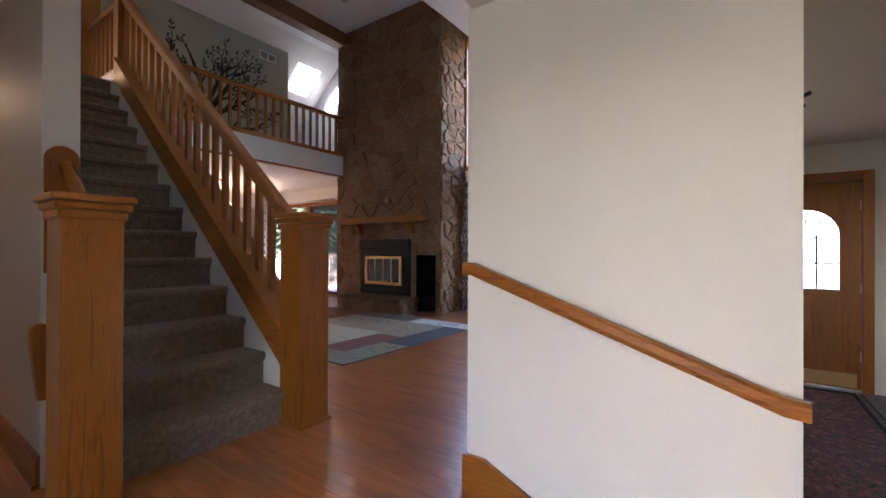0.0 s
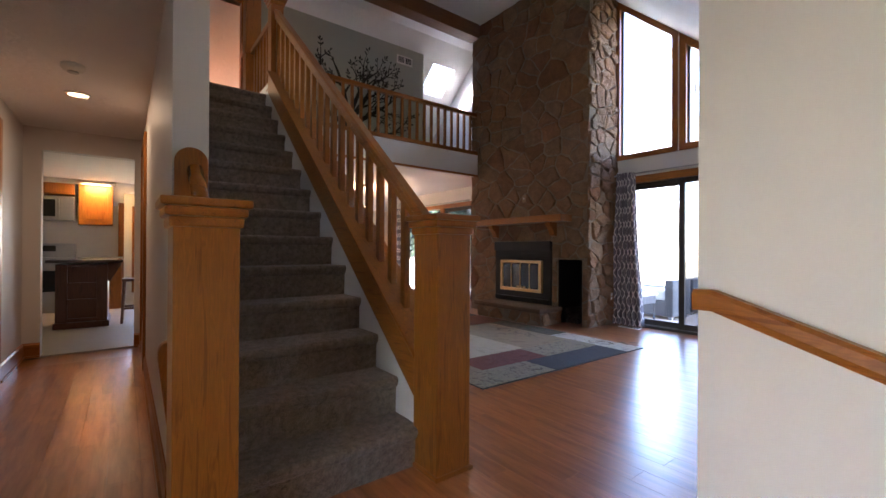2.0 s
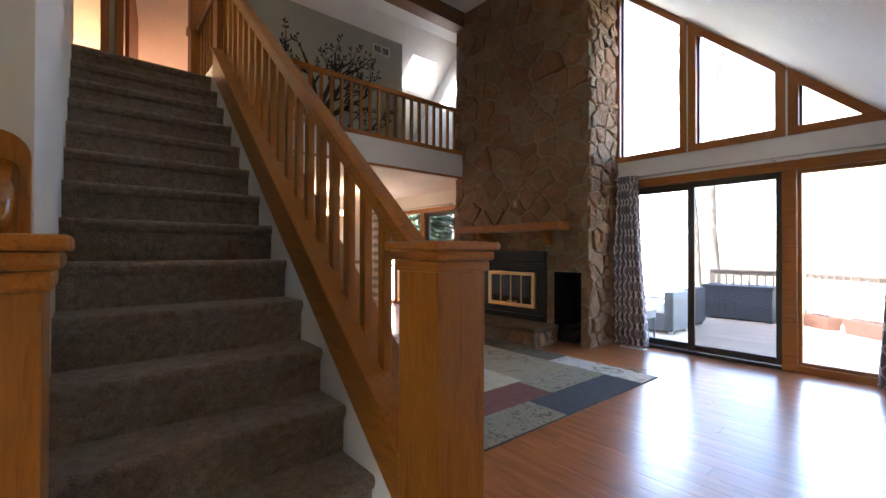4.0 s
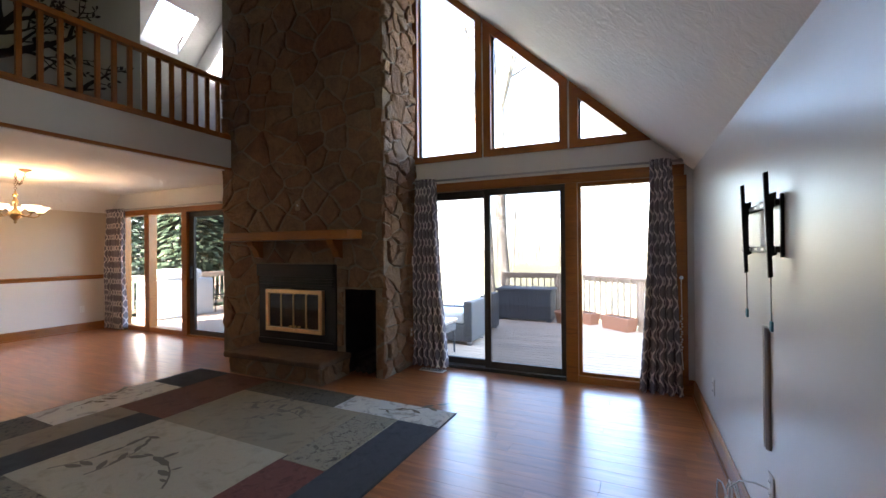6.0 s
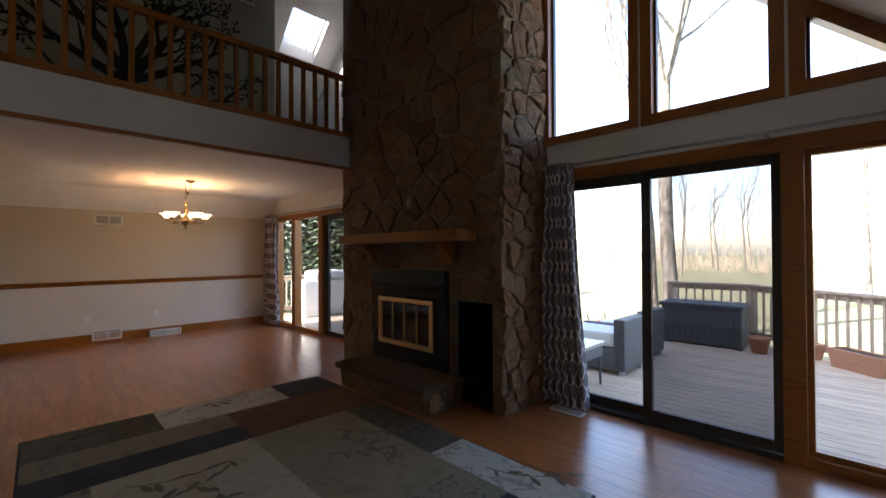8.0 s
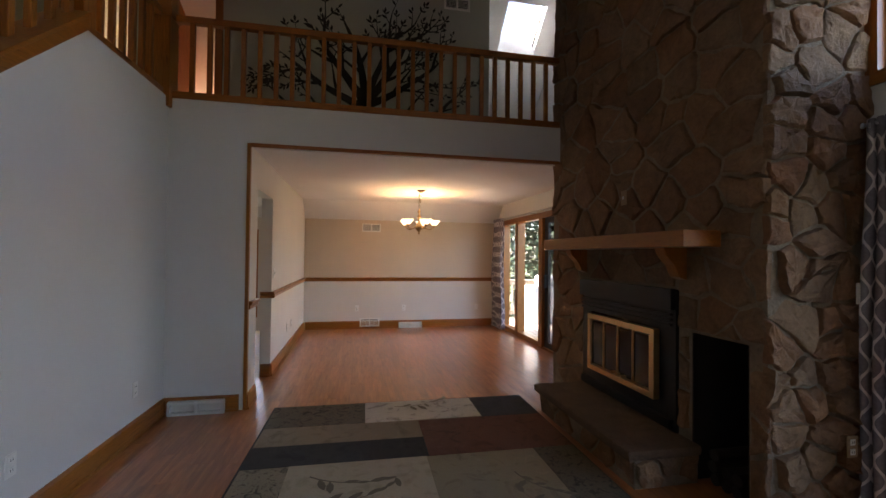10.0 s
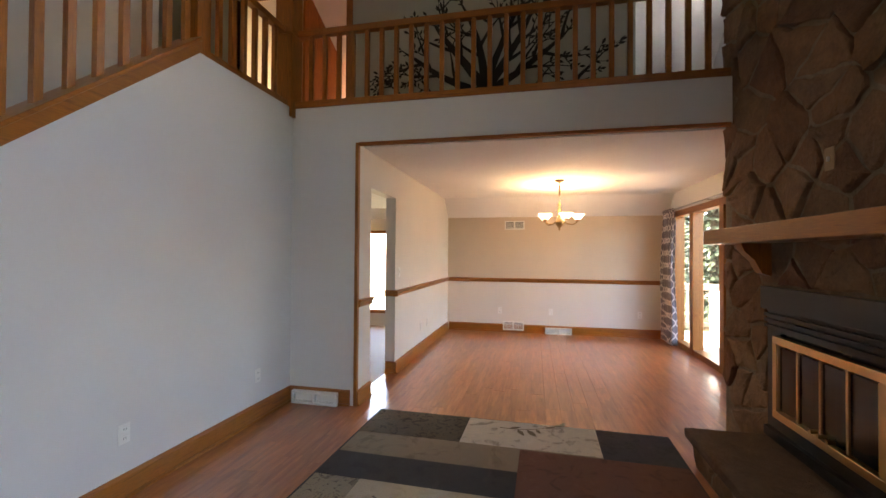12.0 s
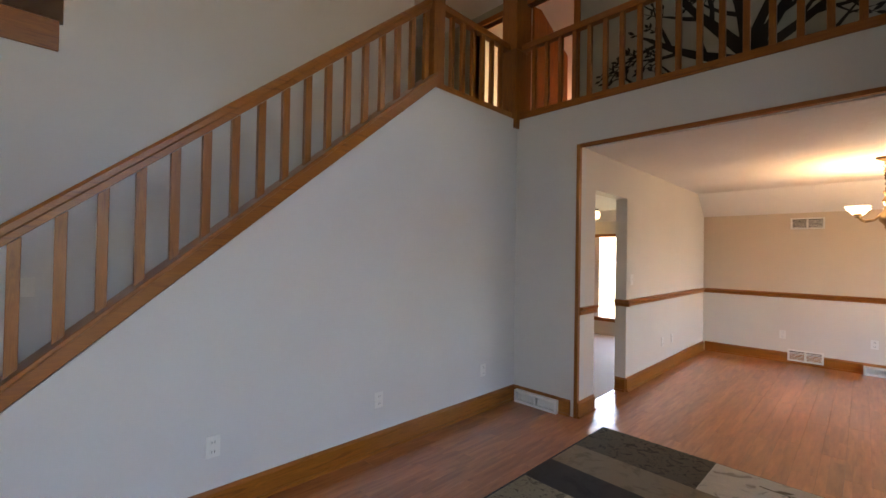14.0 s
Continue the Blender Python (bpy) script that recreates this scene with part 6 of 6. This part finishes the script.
def bare_tree(at, h, r, twigs, seed, label, group=""):
    random.seed(seed)
    t = thing("tree", label, "tree", at, group=group)
    tb_ = bmesh.new()
    p, d = Vector((0, 0, -0.1)), Vector((random.uniform(-0.05, 0.05), random.uniform(-0.05, 0.05), 1)).normalized()
    rr, ring = r * 1.3, None
    for i in range(15):
        cur = [tb_.verts.new(p + Vector((math.cos(a), math.sin(a), 0)) * rr * (1 + 0.10 * noise.noise(Vector((math.cos(a) * 2, math.sin(a) * 2, i * 0.5 + seed))))) for a in np.linspace(0, 2 * math.pi, 15)[:-1]]
        if ring:
            for k in range(14):
                tb_.faces.new((ring[k], ring[(k + 1) % 14], cur[(k + 1) % 14], cur[k]))
        ring = cur
        rr *= 0.93 if i < 2 else 0.975
        if i < 14:
            p = p + d * (h * 0.42 / 14)
            d = (d + Vector((random.uniform(-0.03, 0.03), random.uniform(-0.03, 0.03), 0))).normalized()
    part("trunk", tb_, M_BARK, t, smooth=True)
    cb_ = bmesh.new()
    for k in range(3):
        d2 = (d + Vector((random.uniform(-0.4, 0.4), random.uniform(-0.4, 0.4), 0.2))).normalized()
        grow(cb_, p - d * 0.1, d2, h * 0.22, rr * 0.75, 1, twigs)
    part("crown", cb_, M_BARK, t, "bare forked branches")
    return t


bare_tree((-4.05, 13.0, -0.75), 15, 0.155, 4, 3, "tall bare tree with a pale mottled trunk near the deck")
bare_tree((-4.75, 13.9, -0.75), 14, 0.115, 4, 8, "slimmer bare tree standing behind the first")
far = bare_tree((-3.3, 36, -0.75), 13, 0.10, 4, 14, "slender bare tree at the far edge of the lawn", "bare trees at the lawn's edge")
random.seed(33)
for i in range(48):
    x, y = random.uniform(-75, 55), random.uniform(44, 85)
    s = random.uniform(0.7, 1.35)
    copy_thing(far, pose(x, y, -0.75, 0, 0, random.uniform(0, 360)) @ Matrix.Scale(1, 4))
for x, y in ((-0.6, 26.0), (2.6, 23.0), (0.9, 35)):
    copy_thing(far, pose(x, y, -0.75, 0, 0, 57 * x))

# underbrush along the far edge
random.seed(40)
b = bmesh.new()
for i in range(9000):
    x, y = random.uniform(-110, 90), random.uniform(52, 85)
    h = abs(random.gauss(0, 1.5)) + 0.3
    lean = random.uniform(-0.8, 0.8)
    w = random.uniform(0.015, 0.06)
    z = random.uniform(0, 4.5) - 0.75 if random.random() < 0.5 else -0.75
    a, c, d = b.verts.new((x - w, y, z)), b.verts.new((x + w, y, z)), b.verts.new((x + lean, y + random.uniform(-1, 1), z + h))
    b.faces.new((a, c, d))
solid("underbrush", b, M_BRUSH, "tangle of bare spring underbrush along the lawn's edge", "brush", kind="stuff")


def conifer(at, h, seed, label):
    random.seed(seed)
    t = thing("evergreen_tree", label, "tree", at)
    part("trunk", cyl(bmesh.new(), (0, 0, -0.1), (0, 0, h * 0.95), 0.2, 0.03, 10), M_BARK, t)
    b = bmesh.new()
    for i in range(15000):
        u = random.random() ** 0.8
        z = 0.6 + u * (h - 0.7)
        r = (1 - u) * h * 0.30 * random.uniform(0.35, 1.08) + 0.1
        a = random.uniform(0, 2 * math.pi)
        c = Vector((r * math.cos(a), r * math.sin(a), z - r * 0.25))
        out = Vector((math.cos(a), math.sin(a), -0.35)).normalized()
        side = Vector((-math.sin(a), math.cos(a), random.uniform(-0.4, 0.4)))
        s = random.uniform(0.07, 0.20)
        vs = [b.verts.new(c - out * s), b.verts.new(c + side * s * 0.4), b.verts.new(c + out * s * 1.3), b.verts.new(c - side * s * 0.4)]
        b.faces.new(vs)
    part("crown", b, M_NEEDLE, t, "drooping sprays of dark needles")
    return t


conifer((-16.2, 9.0, -0.75), 8.5, 5, "dark evergreen tree beyond the dining room deck")
conifer((-15.8, 12.6, -0.75), 9, 7, "broad dark evergreen tree beside the first")
conifer((-14.6, 10.7, -0.75), 8, 11, "evergreen tree with drooping boughs near the deck")
conifer((-33, 26, -0.75), 10, 6, "second dark evergreen tree farther off")
# ---- chimney of separate stones ----
b = bx(-5.58, -3.62, 5.055, WY, 1.22, FLAT + 0.02)
box(b, -5.58, -4.91, 5.055, WY, 0, 1.22)
box(b, -3.73, -3.62, 5.055, WY, 0, 1.22)
box(b, -3.62, -3.21, 5.055, WY, 0.95, FLAT + 0.02)
box(b, -3.21, -3.105, 5.055, WY, 0, FLAT + 0.02)
box(b, -3.62, -3.21, 5.60, WY, 0, 0.95)
box(b, -4.91, -3.73, 5.45, WY, 0, 1.22)
box(b, -4.90, -3.57, 4.60, 5.055, 0, 0.20)
chimney = structure("chimney", b, M_MORTAR, "tall rough brown fieldstone chimney with a raised hearth", "chimney")
part("hearth_slab", bx(-4.935, -3.535, 4.535, 5.06, 0.185, 0.25, bev=0.022), stone_material("hearth_slab", [(0.17, 0.108, 0.066)]), chimney, "smooth brown hearth slab")
# black sheets stand in for the deep shade inside the firewood niche
part("niche_back_shade", bx(-3.62, -3.21, 5.585, 5.598, 0, 0.95), M_SOOTSHADE, chimney)
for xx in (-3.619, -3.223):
    part("niche_side_shade", bx(xx, xx + 0.012, 5.06, 5.585, 0, 0.95), M_SOOTSHADE, chimney)


def clip(poly, px, py, nx, ny):
    """Keeps the part of a polygon with (p - point) . normal <= 0."""
    out = []
    for i in range(len(poly)):
        a, c = poly[i], poly[(i + 1) % len(poly)]
        da = (a[0] - px) * nx + (a[1] - py) * ny
        dc = (c[0] - px) * nx + (c[1] - py) * ny
        if da <= 0:
            out.append(a)
        if da * dc < 0:
            t = da / (da - dc)
            out.append((a[0] + (c[0] - a[0]) * t, a[1] + (c[1] - a[1]) * t))
    return out


def area(poly):
    return abs(sum(p[0] * q[1] - q[0] * p[1] for p, q in zip(poly, poly[1:] + poly[:1]))) / 2


def cells(u0, u1, v0, v1, du, dv, holes, rng):
    """Irregular cells that fill a rectangle, kept clear of the holes."""
    seeds = []
    v, row = v0 - dv, 0
    while v < v1 + dv:
        u = u0 - du + (row % 2) * du * 0.5
        while u < u1 + du:
            if rng.random() > 0.12:
                seeds.append((u + rng.uniform(-0.42, 0.42) * du, v + rng.uniform(-0.42, 0.42) * dv))
            u += du * rng.uniform(0.75, 1.3)
        v += dv * rng.uniform(0.85, 1.2)
        row += 1
    out = []
    for s in seeds:
        if not (u0 <= s[0] <= u1 and v0 <= s[1] <= v1):
            continue
        poly = [(u0, v0), (u1, v0), (u1, v1), (u0, v1)]
        near = sorted(seeds, key=lambda q: (q[0] - s[0]) ** 2 + ((q[1] - s[1]) * 1.2) ** 2)[1:22]
        for q in near:
            nx, ny = q[0] - s[0], (q[1] - s[1]) * 1.44
            poly = clip(poly, (q[0] + s[0]) / 2, (q[1] + s[1]) / 2, nx, ny)
            if len(poly) < 3:
                break
        for hx0, hx1, hz0, hz1 in holes:
            if len(poly) < 3:
                break
            us, vs = [p[0] for p in poly], [p[1] for p in poly]
            if max(us) <= hx0 or min(us) >= hx1 or max(vs) <= hz0 or min(vs) >= hz1:
                continue
            cuts = [clip(poly, hx0, 0, 1, 0), clip(poly, hx1, 0, -1, 0), clip(poly, 0, hz0, 0, 1), clip(poly, 0, hz1, 0, -1)]
            poly = max((c for c in cuts if len(c) >= 3), key=area, default=[])
        if len(poly) >= 3 and area(poly) > 0.004:
            out.append(poly)
    return out


def stone(poly, at, rng, lim, gap=0.010, deep=0.024):
    """One lumpy stone on an outline; at(u, v, d) gives the place d proud of the mortar."""
    n0 = len(poly)
    cu, cv = sum(p[0] for p in poly) / n0, sum(p[1] for p in poly) / n0
    ring = []
    for p, q in zip(poly, poly[1:] + poly[:1]):
        k = max(1, min(6, round(math.hypot(q[0] - p[0], q[1] - p[1]) / 0.05)))
        for i in range(k):
            u, v = p[0] + (q[0] - p[0]) * i / k, p[1] + (q[1] - p[1]) * i / k
            inside = min(u - lim[0], lim[1] - u, v - lim[2], lim[3] - v) > 0.03
            wob = noise.noise_vector(Vector((u * 7, v * 7, 3.0))) * 0.026 + noise.noise_vector(Vector((u * 19, v * 19, 8.0))) * 0.009
            ring.append((u + wob.x, v + wob.y) if inside else (u, v))
    size = max(math.sqrt(area(poly)), 0.05)
    inner = []
    for u, v in ring:
        f = max(0.3, 1 - (gap + rng.uniform(0, 0.010)) / max(math.hypot(u - cu, v - cv), 0.03))
        inner.append((cu + (u - cu) * f, cv + (v - cv) * f))
    d = deep * rng.uniform(0.55, 1.25)
    tu, tv = rng.uniform(-0.12, 0.12), rng.uniform(-0.12, 0.12)
    bm = bmesh.new()
    rows = []
    for s, h in ((1.0, -0.012), (0.985, 0.55), (0.90, 0.92), (0.50, 1.0)):
        rows.append([bm.verts.new(at(cu + (u - cu) * s, cv + (v - cv) * s, h if h < 0 else max(0.003, d * h + ((u - cu) * tu + (v - cv) * tv) * s + (0.5 * noise.noise(Vector((u * s * 16, v * s * 16, d * 90))) + rng.uniform(-0.14, 0.14)) * d))) for u, v in inner])
    top = bm.verts.new(at(cu, cv, d * rng.uniform(0.85, 1.1)))
    n = len(inner)
    for r0, r1 in zip(rows, rows[1:]):
        for i in range(n):
            bm.faces.new((r0[i], r0[(i + 1) % n], r1[(i + 1) % n], r1[i]))
    for i in range(n):
        bm.faces.new((rows[-1][i], rows[-1][(i + 1) % n], top))
    ob = part("stone", bm, M_STONE, chimney)
    return ob


rng = random.Random(4)
HOLES = [(-4.92, -3.72, -0.1, 1.23), (-3.63, -3.20, -0.1, 0.96), (-4.94, -3.53, -0.1, 0.245)]
for poly in cells(-5.59, -3.085, 0.0, FLAT, 0.33, 0.20, HOLES, rng):
    near_hole = any(h[0] - 0.03 < p[0] < h[1] + 0.03 and h[2] - 0.03 < p[1] < h[3] + 0.03 for h in HOLES for p in poly)
    stone(poly, lambda u, v, d: (u, 5.055 - d, v), rng, (9, -9, 9, -9) if near_hole else (-5.59, -3.085, 0.0, FLAT))
for poly in cells(5.03, WY, 0.0, FLAT, 0.22, 0.15, [], rng):
    stone(poly, lambda u, v, d: (-3.105 + d, u, v), rng, (5.03, WY, 0.0, FLAT), 0.007, 0.036)
for poly in cells(-4.90, -3.57, 0.0, 0.20, 0.34, 0.19, [], rng):
    stone(poly, lambda u, v, d: (u, 4.60 - d, v), rng, (-4.90, -3.57, 0.0, 0.20), 0.008, 0.03)
for poly in cells(4.60, 5.05, 0.0, 0.20, 0.24, 0.16, [], rng):
    stone(poly, lambda u, v, d: (-3.57 + d, u, v), rng, (4.60, 5.05, 0.0, 0.20), 0.008, 0.03)
for poly in cells(4.60, 5.05, 0.0, 0.20, 0.24, 0.16, [], rng):
    stone(poly, lambda u, v, d: (-4.90 - d, u, v), rng, (4.60, 5.05, 0.0, 0.20), 0.008, 0.03)

# ---- deck boards ----
deck = structure("deck", bx(-11.0, -1.9, 5.9, 10.5, DECK - 0.35, DECK - 0.04), M_SOIL, "weathered grey wooden deck", "deck")
y = 5.92
row = 0
meshes = {}
while y < 10.6:
    xe = min(2.5, -2.2 + (10.6 - y) * 1.29)
    x = -11.0
    while x < xe:
        x2 = min(x + (2.4 + (row % 3) * 0.9 if x < -10.9 else 4.2), xe)
        key = round(x2 - x, 2)
        if key > 0.2:
            if key not in meshes:
                meshes[key] = mesh_of("deck_board", bx(0, key - 0.004, 0, 0.134, -0.036, 0.0, bev=0.004), M_DECK)
            o = new("deck_board", meshes[key])
            o.parent = deck
            o.location = (x, y, DECK)
        x = x2
    y += 0.14
    row += 1

# ---- floor boards ----
BW, BL = 0.131, 1.22
rng = random.Random(9)
meshes = {}
rest = bmesh.new()
y = -0.95
row = 0
while y < WY:
    xs = DW - rng.uniform(0, BL)
    x = xs
    while x < -0.05:
        xa, xb = max(x, DW), min(x + BL, -0.05)
        ln = round(xb - xa, 3)
        if ln > 0.03:
            if y > 1.15 and not (xb < OX - 0.1 and y < 1.75):
                if ln not in meshes:
                    meshes[ln] = mesh_of("plank", bx(0, ln - 0.0008, 0, BW - 0.0008, -0.012, 0.0, bev=0.0007), M_FLOOR)
                o = new("plank", meshes[ln])
                o.parent = floor
                o.location = (xa, y, 0)
            elif xb > -4.95:
                box(rest, max(xa, -4.95), xb - 0.0008, y, y + BW - 0.0008, -0.012, 0.0)
        x += BL
    y += BW
    row += 1
box(rest, -4.95, -0.05, -2.8, -0.952, -0.012, 0.0)
hall_planks = part("hall_planks", rest, M_FLOOR, floor)
hall_planks["kind"] = "stuff"
